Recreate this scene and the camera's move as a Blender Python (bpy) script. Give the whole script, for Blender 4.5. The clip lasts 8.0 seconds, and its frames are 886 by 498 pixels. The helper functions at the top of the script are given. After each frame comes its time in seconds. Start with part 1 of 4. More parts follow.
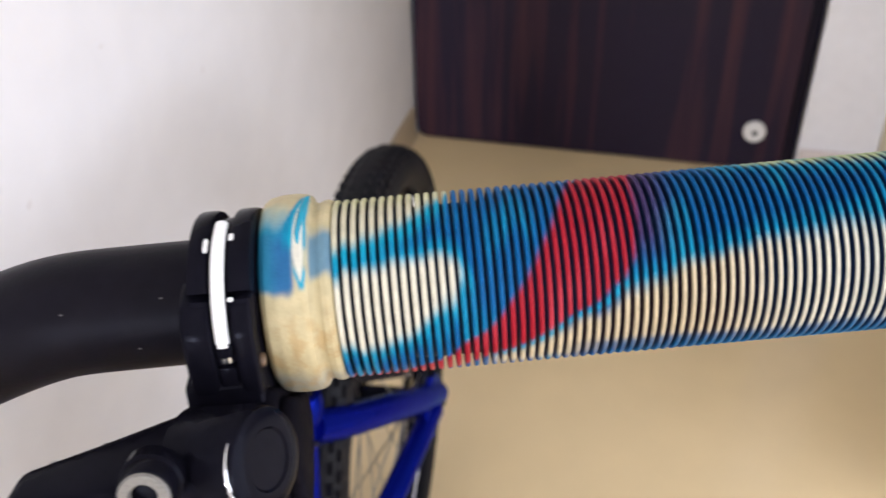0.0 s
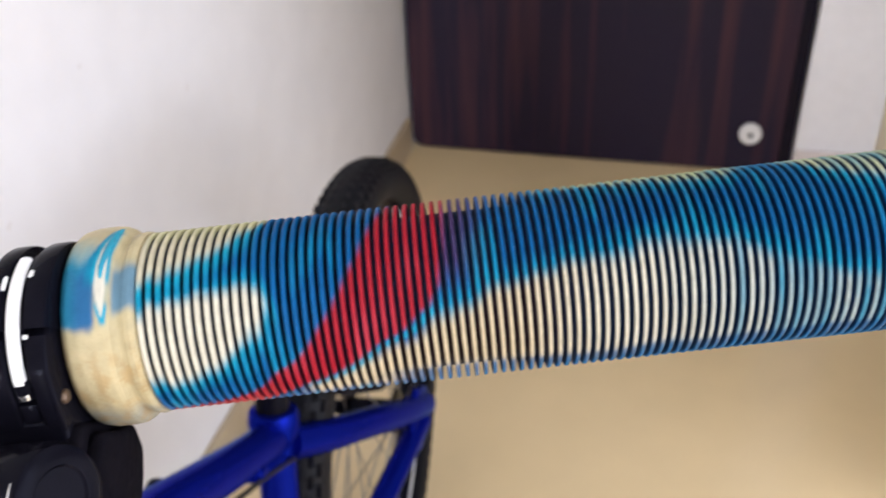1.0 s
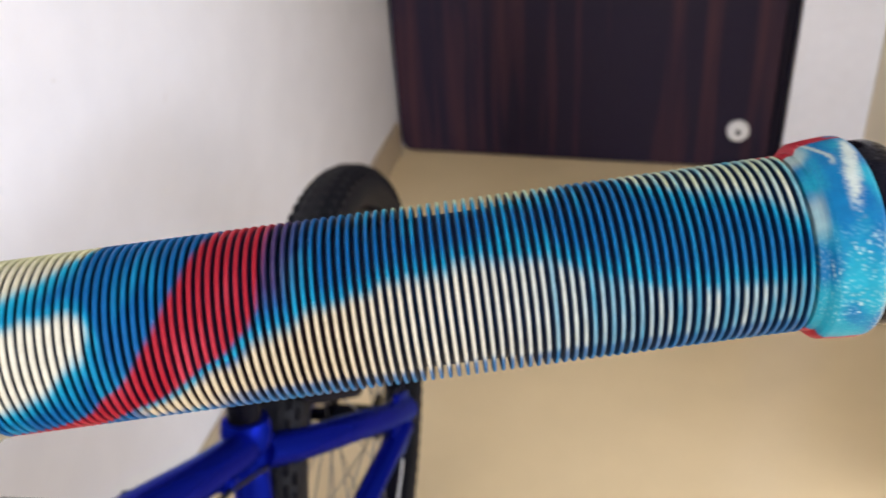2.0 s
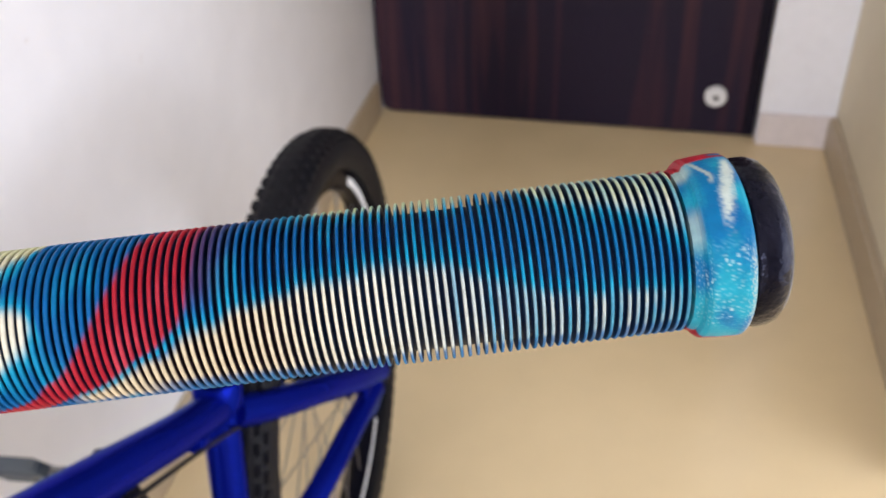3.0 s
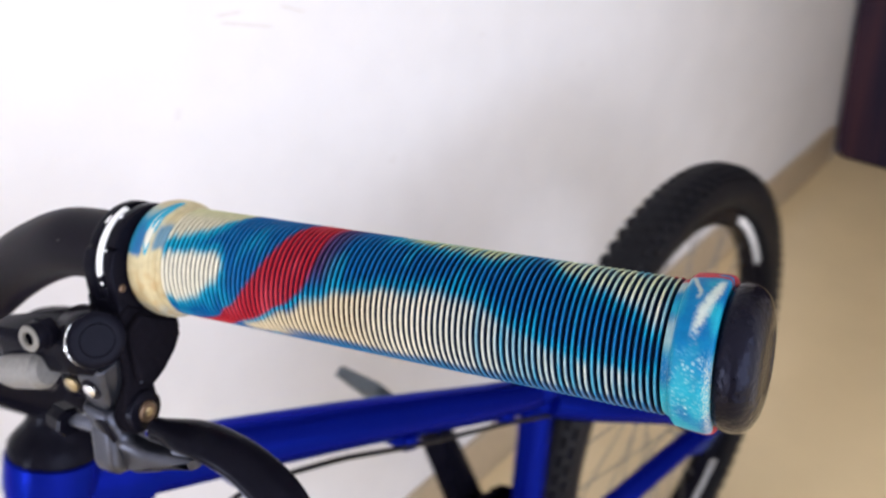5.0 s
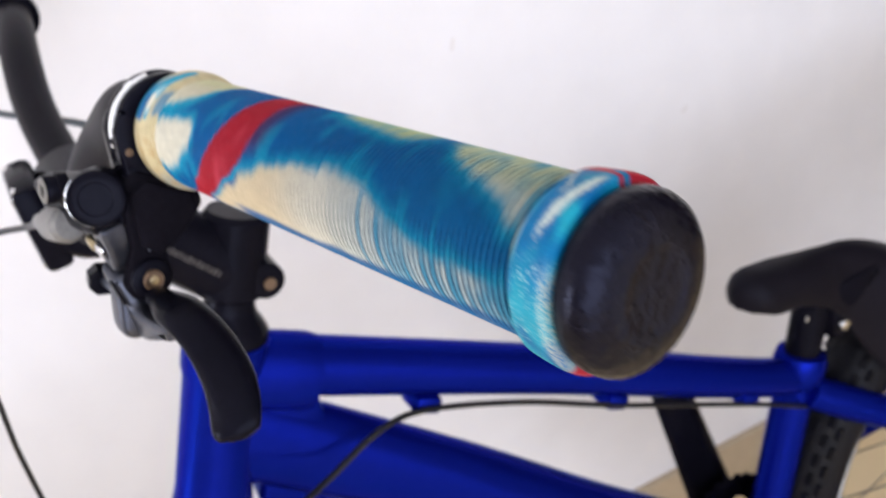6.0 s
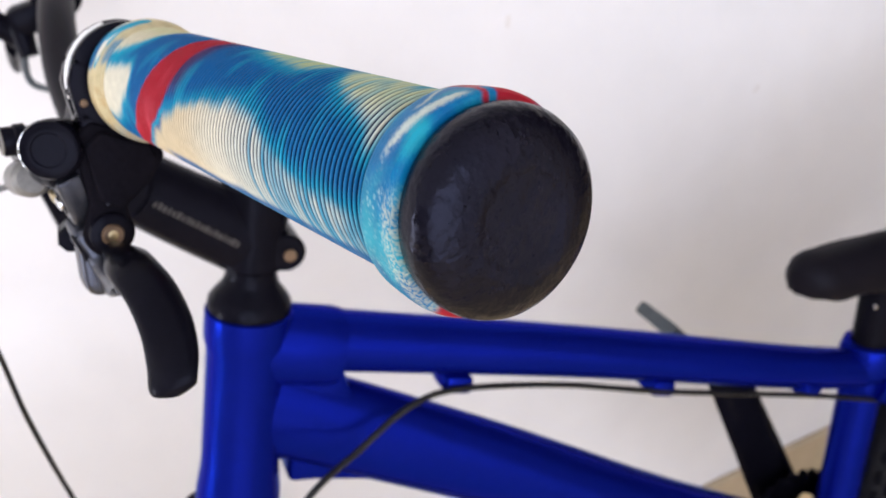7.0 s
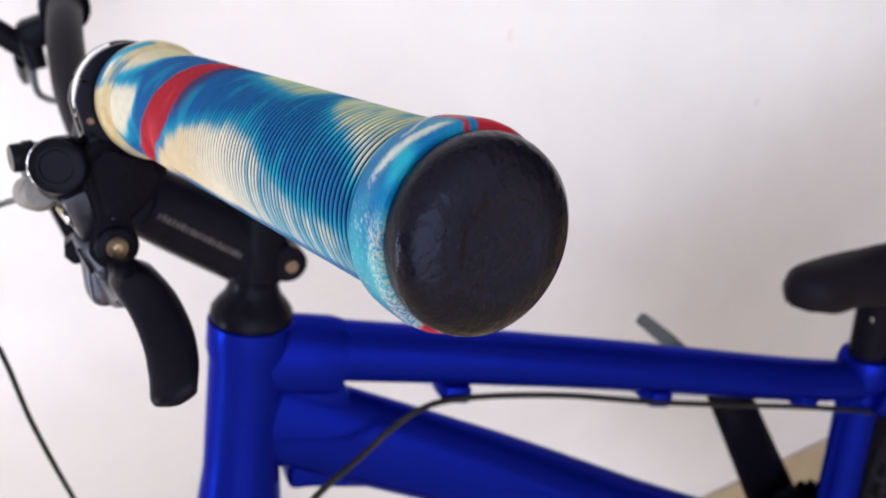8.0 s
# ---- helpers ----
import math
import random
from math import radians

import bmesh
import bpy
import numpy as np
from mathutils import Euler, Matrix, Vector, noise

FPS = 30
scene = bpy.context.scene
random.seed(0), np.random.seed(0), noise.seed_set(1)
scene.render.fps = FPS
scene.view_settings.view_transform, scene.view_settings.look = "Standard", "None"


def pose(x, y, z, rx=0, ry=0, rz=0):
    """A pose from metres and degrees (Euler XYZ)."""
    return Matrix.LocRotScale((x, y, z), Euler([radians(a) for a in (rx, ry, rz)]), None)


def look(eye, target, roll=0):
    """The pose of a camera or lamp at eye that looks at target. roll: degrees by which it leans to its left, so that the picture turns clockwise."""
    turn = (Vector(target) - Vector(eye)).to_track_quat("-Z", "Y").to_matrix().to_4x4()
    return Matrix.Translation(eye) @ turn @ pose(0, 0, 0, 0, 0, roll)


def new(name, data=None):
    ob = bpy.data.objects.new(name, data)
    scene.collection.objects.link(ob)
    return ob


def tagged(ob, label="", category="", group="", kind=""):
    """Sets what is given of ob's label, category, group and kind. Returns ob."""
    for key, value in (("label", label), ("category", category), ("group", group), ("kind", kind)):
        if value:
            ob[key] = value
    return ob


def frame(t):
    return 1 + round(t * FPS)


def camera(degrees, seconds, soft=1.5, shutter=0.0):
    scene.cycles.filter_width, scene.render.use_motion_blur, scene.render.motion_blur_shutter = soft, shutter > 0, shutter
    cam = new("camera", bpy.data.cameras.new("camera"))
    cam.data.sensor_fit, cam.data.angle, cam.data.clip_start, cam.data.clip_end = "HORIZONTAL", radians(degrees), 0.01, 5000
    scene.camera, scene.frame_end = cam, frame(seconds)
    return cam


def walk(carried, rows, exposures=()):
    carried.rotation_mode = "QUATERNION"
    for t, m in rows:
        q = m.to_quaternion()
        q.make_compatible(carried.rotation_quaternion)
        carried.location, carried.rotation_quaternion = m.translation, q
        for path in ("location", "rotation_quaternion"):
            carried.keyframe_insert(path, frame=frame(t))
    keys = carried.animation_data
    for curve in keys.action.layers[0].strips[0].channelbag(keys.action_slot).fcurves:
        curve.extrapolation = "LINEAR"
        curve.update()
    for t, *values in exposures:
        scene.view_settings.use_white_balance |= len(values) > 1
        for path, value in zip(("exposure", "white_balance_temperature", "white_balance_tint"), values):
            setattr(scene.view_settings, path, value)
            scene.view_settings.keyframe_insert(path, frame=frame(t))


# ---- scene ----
cam = camera(50.75, 8.0, shutter=0.5)
cam.data.dof.use_dof = True
cam.data.dof.focus_distance = 0.160
cam.data.dof.aperture_fstop = 32.0
# seconds, place in metres, turn in degrees
ROWS = [
    (0, 0.0023, -0.0007, 1.1312, 55.69, 0.82, 13.65),
    (0.5, 0.0179, 0.0058, 1.1299, 55.89, 1.32, 13.84),
    (1, 0.0347, 0.01, 1.1326, 56.18, 2.29, 13.53),
    (1.5, 0.0498, 0.0143, 1.1353, 56.34, 3.16, 13.17),
    (2, 0.0648, 0.017, 1.1353, 56.28, 3.45, 13.0),
    (2.2, 0.0702, 0.0173, 1.1379, 55.87, 2.87, 12.98),
    (3.3, 0.0803, 0.005, 1.1573, 53.27, 1.45, 12.24),
    (3.5, 0.0724, -0.0047, 1.1634, 53.3, 0.4, 12.63),
    (4, 0.0756, -0.0281, 1.1751, 54.77, -0.42, 16.07),
    (4.3, 0.0927, -0.0269, 1.1741, 55.39, 0.52, 21.95),
    (4.5, 0.1149, -0.0225, 1.1765, 55.89, 1.73, 27.46),
    (4.7, 0.1413, -0.009, 1.1837, 55.98, 3.08, 33.61),
    (5.8, 0.2033, 0.0909, 1.1479, 56.86, 10.48, 62.61),
    (6, 0.2117, 0.1045, 1.1348, 56.96, 11.53, 65.06),
    (6.2, 0.2160, 0.1170, 1.1279, 56.95, 12.36, 67.01),
    (6.5, 0.2157, 0.1268, 1.1185, 57.23, 13.06, 68.80),
    (7, 0.2180, 0.1375, 1.1106, 57.62, 14.03, 70.25),
    (7.5, 0.2209, 0.1383, 1.1110, 58.01, 14.42, 70.79),
    (8, 0.2256, 0.1399, 1.1158, 58.26, 13.93, 70.70),
]

walk(cam, [(t, pose(x, y, z, rx, ry, rz)) for t, x, y, z, rx, ry, rz in ROWS],
     exposures=((0.0, -0.33, 6320, 12), (3.4, -0.28, 6300, 12), (4.0, -0.29, 6250, 12), (4.5, -0.30, 6150, 12), (6.0, -0.44, 6220, 12), (8.0, -0.49, 6300, 13)))

# ---- light ----
world = bpy.data.worlds.new("sky")
scene.world = world
world.use_nodes = True
wn = world.node_tree
sky = wn.nodes.new("ShaderNodeTexSky")
sky.sky_type = "NISHITA"
sky.sun_disc = False
sky.sun_elevation, sky.sun_rotation = radians(48), radians(200)
wn.links.new(sky.outputs[0], wn.nodes["Background"].inputs[0])
wn.nodes["Background"].inputs[1].default_value = 0.12


def area(name, m, sx, sy, watts, colour):
    data = bpy.data.lights.new(name, "AREA")
    data.shape, data.size, data.size_y, data.energy, data.color = "RECTANGLE", sx, sy, watts, colour
    ob = new(name, data)
    ob.matrix_world = m
    return ob


# daylight set in unseen openings of the east and south walls, behind the camera
# the east light is added to brighten the wall and dim the grip's front
area("window_daylight", look((2.52, -0.30, 1.28), (0.0, -0.30, 1.2)), 2.50, 2.2, 104, (0.885, 0.91, 1.0))
area("balcony_daylight", look((-0.18, -4.30, 1.25), (-0.18, 1.0, 1.2)), 0.52, 1.85, 104, (0.94, 0.955, 1.0))

# ---- materials ----


def material(name, base, rough=0.5, metal=0.0, vary=0.12, scale=20.0, bump=0.0, bump_scale=300.0, coat=0.0, spec=0.5, second=None, coords="Object"):
    """A surface with two scales of colour change, uneven gloss and fine relief."""
    m = bpy.data.materials.new(name)
    m.use_nodes = True
    nt = m.node_tree
    bs = nt.nodes["Principled BSDF"]
    bs.inputs["Roughness"].default_value = rough
    bs.inputs["Metallic"].default_value = metal
    bs.inputs["Coat Weight"].default_value = coat
    bs.inputs["Specular IOR Level"].default_value = spec
    tc = nt.nodes.new("ShaderNodeTexCoord")
    n1 = nt.nodes.new("ShaderNodeTexNoise")
    n1.inputs["Scale"].default_value, n1.inputs["Detail"].default_value = scale, 6
    n2 = nt.nodes.new("ShaderNodeTexNoise")
    n2.inputs["Scale"].default_value, n2.inputs["Detail"].default_value = scale * 9, 4
    for n in (n1, n2):
        nt.links.new(tc.outputs[coords], n.inputs["Vector"])
    add = nt.nodes.new("ShaderNodeMath")
    add.operation = "ADD"
    nt.links.new(n1.outputs["Fac"], add.inputs[0])
    nt.links.new(n2.outputs["Fac"], add.inputs[1])
    half = nt.nodes.new("ShaderNodeMath")
    half.operation = "MULTIPLY"
    half.inputs[1].default_value = 0.5
    nt.links.new(add.outputs[0], half.inputs[0])
    ramp = nt.nodes.new("ShaderNodeValToRGB")
    ramp.color_ramp.elements[0].position, ramp.color_ramp.elements[1].position = 0.32, 0.68
    dark = second or [c * (1 - vary) for c in base]
    ramp.color_ramp.elements[0].color = (*dark, 1)
    ramp.color_ramp.elements[1].color = (*[min(1, c * (1 + vary * 0.6)) for c in base], 1)
    nt.links.new(half.outputs[0], ramp.inputs[0])
    nt.links.new(ramp.outputs[0], bs.inputs["Base Color"])
    rr = nt.nodes.new("ShaderNodeMapRange")
    rr.inputs["To Min"].default_value, rr.inputs["To Max"].default_value = max(0, rough - 0.08), min(1, rough + 0.08)
    nt.links.new(n1.outputs["Fac"], rr.inputs["Value"])
    nt.links.new(rr.outputs[0], bs.inputs["Roughness"])
    if bump:
        n3 = nt.nodes.new("ShaderNodeTexNoise")
        n3.inputs["Scale"].default_value, n3.inputs["Detail"].default_value = bump_scale, 5
        nt.links.new(tc.outputs[coords], n3.inputs["Vector"])
        bp = nt.nodes.new("ShaderNodeBump")
        bp.inputs["Strength"].default_value, bp.inputs["Distance"].default_value = bump, 0.001
        nt.links.new(n3.outputs["Fac"], bp.inputs["Height"])
        nt.links.new(bp.outputs[0], bs.inputs["Normal"])
    return m


WALL = material("wall_paint", (0.825, 0.81, 0.82), 0.6, vary=0.05, scale=1.6, bump=0.25, bump_scale=60)
CREAMWALL = material("cream_wall_paint", (0.80, 0.70, 0.51), 0.6, vary=0.05, scale=1.6, bump=0.25, bump_scale=60)
CEIL = material("ceiling_paint", (0.86, 0.86, 0.85), 0.7, vary=0.04, scale=1.5)
FLOOR = material("floor_tile", (0.75, 0.59, 0.35), 0.15, vary=0.05, scale=1.1, coat=0.0)
SKIRT = material("skirting_tile", (0.47, 0.375, 0.255), 0.35, vary=0.12, scale=5)
PALESKIRT = material("pale_skirting_tile", (0.72, 0.65, 0.63), 0.35, vary=0.1, scale=5)
TRIM = material("trim_paint", (0.84, 0.84, 0.88), 0.45, vary=0.04, scale=4)
BLUE = material("blue_paint", (0.0042, 0.0095, 0.205), 0.24, metal=0.60, spec=0.04, vary=0.06, scale=14, bump=0.015, bump_scale=900)
BLUE.node_tree.nodes["Principled BSDF"].inputs["Specular Tint"].default_value = (0.03, 0.42, 1.0, 1)
BLACK = material("black_alloy", (0.0048, 0.0045, 0.0078), 0.20, spec=0.045, vary=0.3, scale=40, bump=0.04, bump_scale=900)
MATT = material("matt_black_paint", (0.0072, 0.0062, 0.0090), 0.42, spec=0.065, vary=0.3, scale=30, bump=0.05, bump_scale=1200)
CAST = material("cast_black_alloy", (0.0065, 0.0058, 0.0085), 0.55, spec=0.004, vary=0.35, scale=60, bump=0.3, bump_scale=500)
RUBBER = material("black_rubber", (0.006, 0.006, 0.0085), 0.55, spec=0.14, vary=0.3, scale=60, bump=0.1, bump_scale=700)
CAPRUB = material("cap_rubber", (0.0036, 0.0031, 0.0062), 0.15, spec=0.15, vary=0.4, scale=120, bump=0.45, bump_scale=420)
CAPRUB.node_tree.nodes["Principled BSDF"].inputs["Specular Tint"].default_value = (0.62, 0.66, 1.0, 1)
for m_ in (BLACK, MATT):
    m_.node_tree.nodes["Principled BSDF"].inputs["Specular Tint"].default_value = (0.74, 0.78, 1.0, 1)
SILVER = material("silver_alloy", (0.13, 0.14, 0.18), 0.40, metal=0.9, vary=0.2, scale=80)
BAREMETAL = material("bare_alloy", (0.20, 0.195, 0.19), 0.5, metal=0.4, vary=0.25, scale=90)
BROWN = material("brown_plating", (0.13, 0.085, 0.055), 0.42, metal=0.6, vary=0.3, scale=300)
LINK = material("blue_grey_alloy", (0.055, 0.059, 0.078), 0.32, metal=0.85, vary=0.2, scale=80, spec=0.5)
WORN = material("worn_steel", (0.17, 0.16, 0.145), 0.5, metal=0.3, vary=0.35, scale=300)
CHROME = material("chrome", (0.72, 0.72, 0.73), 0.18, metal=1.0, vary=0.1, scale=90)
BRASS = material("brass_bolt", (0.36, 0.29, 0.17), 0.35, metal=0.9, vary=0.2, scale=200)
WHITE = material("white_plastic", (0.80, 0.80, 0.80), 0.4, vary=0.06, scale=100)
GREY = material("grey_pedal", (0.045, 0.055, 0.065), 0.5, vary=0.3, scale=60)
GREYBAR = material("grey_print", (0.050, 0.043, 0.043), 0.5, vary=0.2, scale=200)
STEEL = material("spoke_steel", (0.22, 0.21, 0.205), 0.35, metal=0.8, vary=0.1, scale=50)
HOSE = material("hose_cover", (0.007, 0.007, 0.008), 0.35, vary=0.3, scale=60, spec=0.25)
SCUFF = material("scuff_mark", (0.77, 0.735, 0.715), 0.6, vary=0.1, scale=300)
GLASS = material("window_frame_paint", (0.75, 0.74, 0.72), 0.4, vary=0.05, scale=8)

CLEAR = material("clear_glass", (0.95, 0.97, 0.96), 0.08, vary=0.02, scale=3)
CLEAR.node_tree.nodes["Principled BSDF"].inputs["Transmission Weight"].default_value = 1.0


def door_veneer():
    """Dark rosewood veneer with reddish streaks along the grain."""
    m = material("dark_veneer", (0.020, 0.014, 0.020), 0.5, spec=0.15, vary=0.3, scale=6, bump=0.05, bump_scale=200)
    nt = m.node_tree
    bs = nt.nodes["Principled BSDF"]
    tc = nt.nodes.new("ShaderNodeTexCoord")
    mp = nt.nodes.new("ShaderNodeMapping")
    mp.inputs["Scale"].default_value = (1.0, 1.0, 0.05)
    nt.links.new(tc.outputs["Object"], mp.inputs["Vector"])
    n = nt.nodes.new("ShaderNodeTexNoise")
    n.inputs["Scale"].default_value, n.inputs["Detail"].default_value, n.inputs["Roughness"].default_value = 24.0, 4, 0.4
    nt.links.new(mp.outputs[0], n.inputs["Vector"])
    r = nt.nodes.new("ShaderNodeValToRGB")
    e = r.color_ramp.elements
    e[0].position, e[0].color = 0.50, (0.017, 0.012, 0.027, 1)
    e[1].position, e[1].color = 0.74, (0.068, 0.027, 0.034, 1)
    nt.links.new(n.outputs["Fac"], r.inputs[0])
    nt.links.new(r.outputs[0], bs.inputs["Base Color"])
    return m


VENEER = door_veneer()
LIPPING = material("dark_lipping", (0.008, 0.006, 0.014), 0.5, spec=0.15, vary=0.3, scale=12)

# ---- mesh helpers ----


def part(name, bm, mat, parent=None, label="", smooth=35):
    """Links a bmesh as one mesh object under a thing or a part."""
    me = bpy.data.meshes.new(name)
    bmesh.ops.recalc_face_normals(bm, faces=bm.faces)
    bm.to_mesh(me)
    bm.free()
    if mat:
        me.materials.append(mat)
    if smooth:
        me.shade_smooth()
        me.set_sharp_from_angle(angle=radians(smooth))
    ob = new(name, me)
    if parent:
        ob.parent = parent
    if label:
        ob["label"] = label
    return ob


def box(x0, x1, y0, y1, z0, z1, bevel=0.0, seg=2, m=None):
    bm = bmesh.new()
    bmesh.ops.create_cube(bm, size=1.0)
    bmesh.ops.transform(bm, matrix=Matrix.LocRotScale(((x0 + x1) / 2, (y0 + y1) / 2, (z0 + z1) / 2), None, (x1 - x0, y1 - y0, z1 - z0)), verts=bm.verts)
    if bevel:
        bmesh.ops.bevel(bm, geom=list(bm.edges), offset=bevel, segments=seg, affect="EDGES", profile=0.5)
    if m:
        bmesh.ops.transform(bm, matrix=m, verts=bm.verts)
    return bm


def join(*bms):
    out = bms[0]
    for b in bms[1:]:
        me = bpy.data.meshes.new("tmp")
        b.to_mesh(me)
        b.free()
        out.from_mesh(me)
        bpy.data.meshes.remove(me)
    return out


def axis_frame(p, d):
    """A matrix whose z runs along d at p."""
    return Matrix.Translation(p) @ Vector(d).to_track_quat("Z", "Y").to_matrix().to_4x4()


def lathe(profile, m=None, seg=48, caps=True):
    """Turns (height, radius) pairs round z."""
    bm = bmesh.new()
    rings = []
    for h, r in profile:
        rings.append([bm.verts.new((r * math.cos(2 * math.pi * i / seg), r * math.sin(2 * math.pi * i / seg), h)) for i in range(seg)])
    for a, b in zip(rings, rings[1:]):
        for i in range(seg):
            j = (i + 1) % seg
            bm.faces.new((a[i], a[j], b[j], b[i]))
    if caps:
        bm.faces.new(rings[0][::-1])
        bm.faces.new(rings[-1])
    if m:
        bmesh.ops.transform(bm, matrix=m, verts=bm.verts)
    return bm


def rod(p, q, r0, r1=None, seg=24, edge=0.0):
    """A round bar from p to q with softened ends."""
    p, q = Vector(p), Vector(q)
    r1 = r0 if r1 is None else r1
    n = (q - p).length
    e = edge or min(r0, r1, n) * 0.12
    return lathe([(0, r0 - e), (e, r0), (n - e, r1), (n, r1 - e)], axis_frame(p, q - p), seg)


def spline(pts, n=10):
    """Points of a smooth curve through pts."""
    P = [Vector(p) for p in pts]
    P = [2 * P[0] - P[1]] + P + [2 * P[-1] - P[-2]]
    out = []
    for a, b, c, d in zip(P, P[1:], P[2:], P[3:]):
        for i in range(n):
            t = i / n
            out.append(0.5 * (2 * b + (c - a) * t + (2 * a - 5 * b + 4 * c - d) * t * t + (3 * b - a - 3 * c + d) * t ** 3))
    out.append(P[-2])
    return out


def sweep(path, radius, seg=16, flat=1.0, up=(0, 0, 1)):
    """A tube along path; radius is a number or a function of 0..1, flat squeezes it along up."""
    bm = bmesh.new()
    rings = []
    n = len(path)
    for k, p in enumerate(path):
        d = (path[min(k + 1, n - 1)] - path[max(k - 1, 0)]).normalized()
        side = d.cross(Vector(up)).normalized()
        top = side.cross(d).normalized()
        r = radius(k / (n - 1)) if callable(radius) else radius
        rw, rh = r if isinstance(r, tuple) else (r, r * flat)
        rings.append([bm.verts.new(p + side * rw * math.cos(2 * math.pi * i / seg) + top * rh * math.sin(2 * math.pi * i / seg)) for i in range(seg)])
    for a, b in zip(rings, rings[1:]):
        for i in range(seg):
            j = (i + 1) % seg
            bm.faces.new((a[i], a[j], b[j], b[i]))
    bm.faces.new(rings[0][::-1])
    bm.faces.new(rings[-1])
    return bm


def plate(poly, t0, t1, bevel=0.0, m=None, seg=2):
    """A flat outline in x, y given thickness along z, with eased edges."""
    bm = bmesh.new()
    lo = [bm.verts.new((x, y, t0)) for x, y in poly]
    f = bm.faces.new(lo)
    r = bmesh.ops.extrude_face_region(bm, geom=[f])
    bmesh.ops.translate(bm, vec=(0, 0, t1 - t0), verts=[v for v in r["geom"] if isinstance(v, bmesh.types.BMVert)])
    if bevel:
        bmesh.ops.bevel(bm, geom=list(bm.edges), offset=bevel, segments=seg, affect="EDGES", profile=0.5)
    if m:
        bmesh.ops.transform(bm, matrix=m, verts=bm.verts)
    return bm


def thing(name, label, category, m=None, kind="", group=""):
    ob = new(name)
    ob.empty_display_size = 0.1
    if m:
        ob.matrix_world = m
    return tagged(ob, label, category, group, kind)


def structure(name, bm, mat, label, category, smooth=0):
    return tagged(part(name, bm, mat, smooth=smooth), label, category, kind="structure")


def smooth(a, b, x):
    t = max(0.0, min(1.0, (x - a) / (b - a)))
    return t * t * (3 - 2 * t)


# ---- the room ----
X0, X1, XR = -0.602, 0.509, 2.6      # left wall, passage wall, far side of the room
Y0, YP, Y1 = -4.4, 1.06, 2.122       # window wall, start of the passage, end wall
H = 2.75
structure("floor", join(box(X0 - 0.1, XR + 0.1, Y0 - 0.1, YP + 0.12, -0.1, 0.0), box(X0 - 0.1, X1 + 0.12, YP + 0.12, Y1 + 0.12, -0.1, 0.0)), FLOOR, "glossy beige tiled floor of a passage", "floor")
structure("ceiling", join(box(X0 - 0.1, XR + 0.1, Y0 - 0.1, YP + 0.12, H, H + 0.1), box(X0 - 0.1, X1 + 0.12, YP + 0.12, Y1 + 0.12, H, H + 0.1)), CEIL, "plain white painted ceiling", "ceiling")
structure("wall_west", box(X0 - 0.12, X0, Y0 - 0.12, Y1 + 0.12, 0, H), WALL, "white painted wall beside the bicycle", "wall")
for y0, z0, n, tilt in ((0.518, 0.868, 0.060, -22), (0.575, 0.866, 0.030, -30), (0.50, 0.885, 0.028, -10), (1.072, 0.621, 0.010, 60), (0.682, 0.641, 0.009, 40), (0.420, 0.811, 0.012, 70), (0.86, 0.74, 0.007, 10), (0.33, 0.70, 0.006, 30), (0.62, 0.93, 0.008, 0)):
    part("scuff", box(-0.0002, 0.0002, -n / 2, n / 2, -0.0018, 0.0018, 0.0, 1, Matrix.Translation((X0 + 0.0004, y0, z0)) @ pose(0, 0, 0, tilt, 0, 0)), SCUFF, bpy.data.objects["wall_west"], smooth=0)
PASSAGE = Matrix.Translation((X1, Y1, 0)) @ pose(0, 0, 0, 0, 0, 1.8) @ Matrix.Translation((-X1, -Y1, 0))   # the passage wall stands a little out of square, turned to fit the camera's view
structure("wall_passage", box(X1, X1 + 0.12, YP, Y1 + 0.11, 0, H, 0.0, 2, PASSAGE), CREAMWALL, "cream painted wall of the passage", "wall")
structure("wall_return", box(X1 + 0.12, XR, YP, YP + 0.12, 0, H), WALL, "white painted wall beside the passage", "wall")
DX0, DX1 = -0.592, 0.334             # the door leaf
structure("wall_north", join(box(DX1 + 0.004, X1, Y1 - 0.045, Y1 + 0.12, 0, H), box(X0, DX1 + 0.004, Y1 - 0.03, Y1 + 0.12, 2.06, H)), TRIM, "white painted wall strip beside the door", "wall")


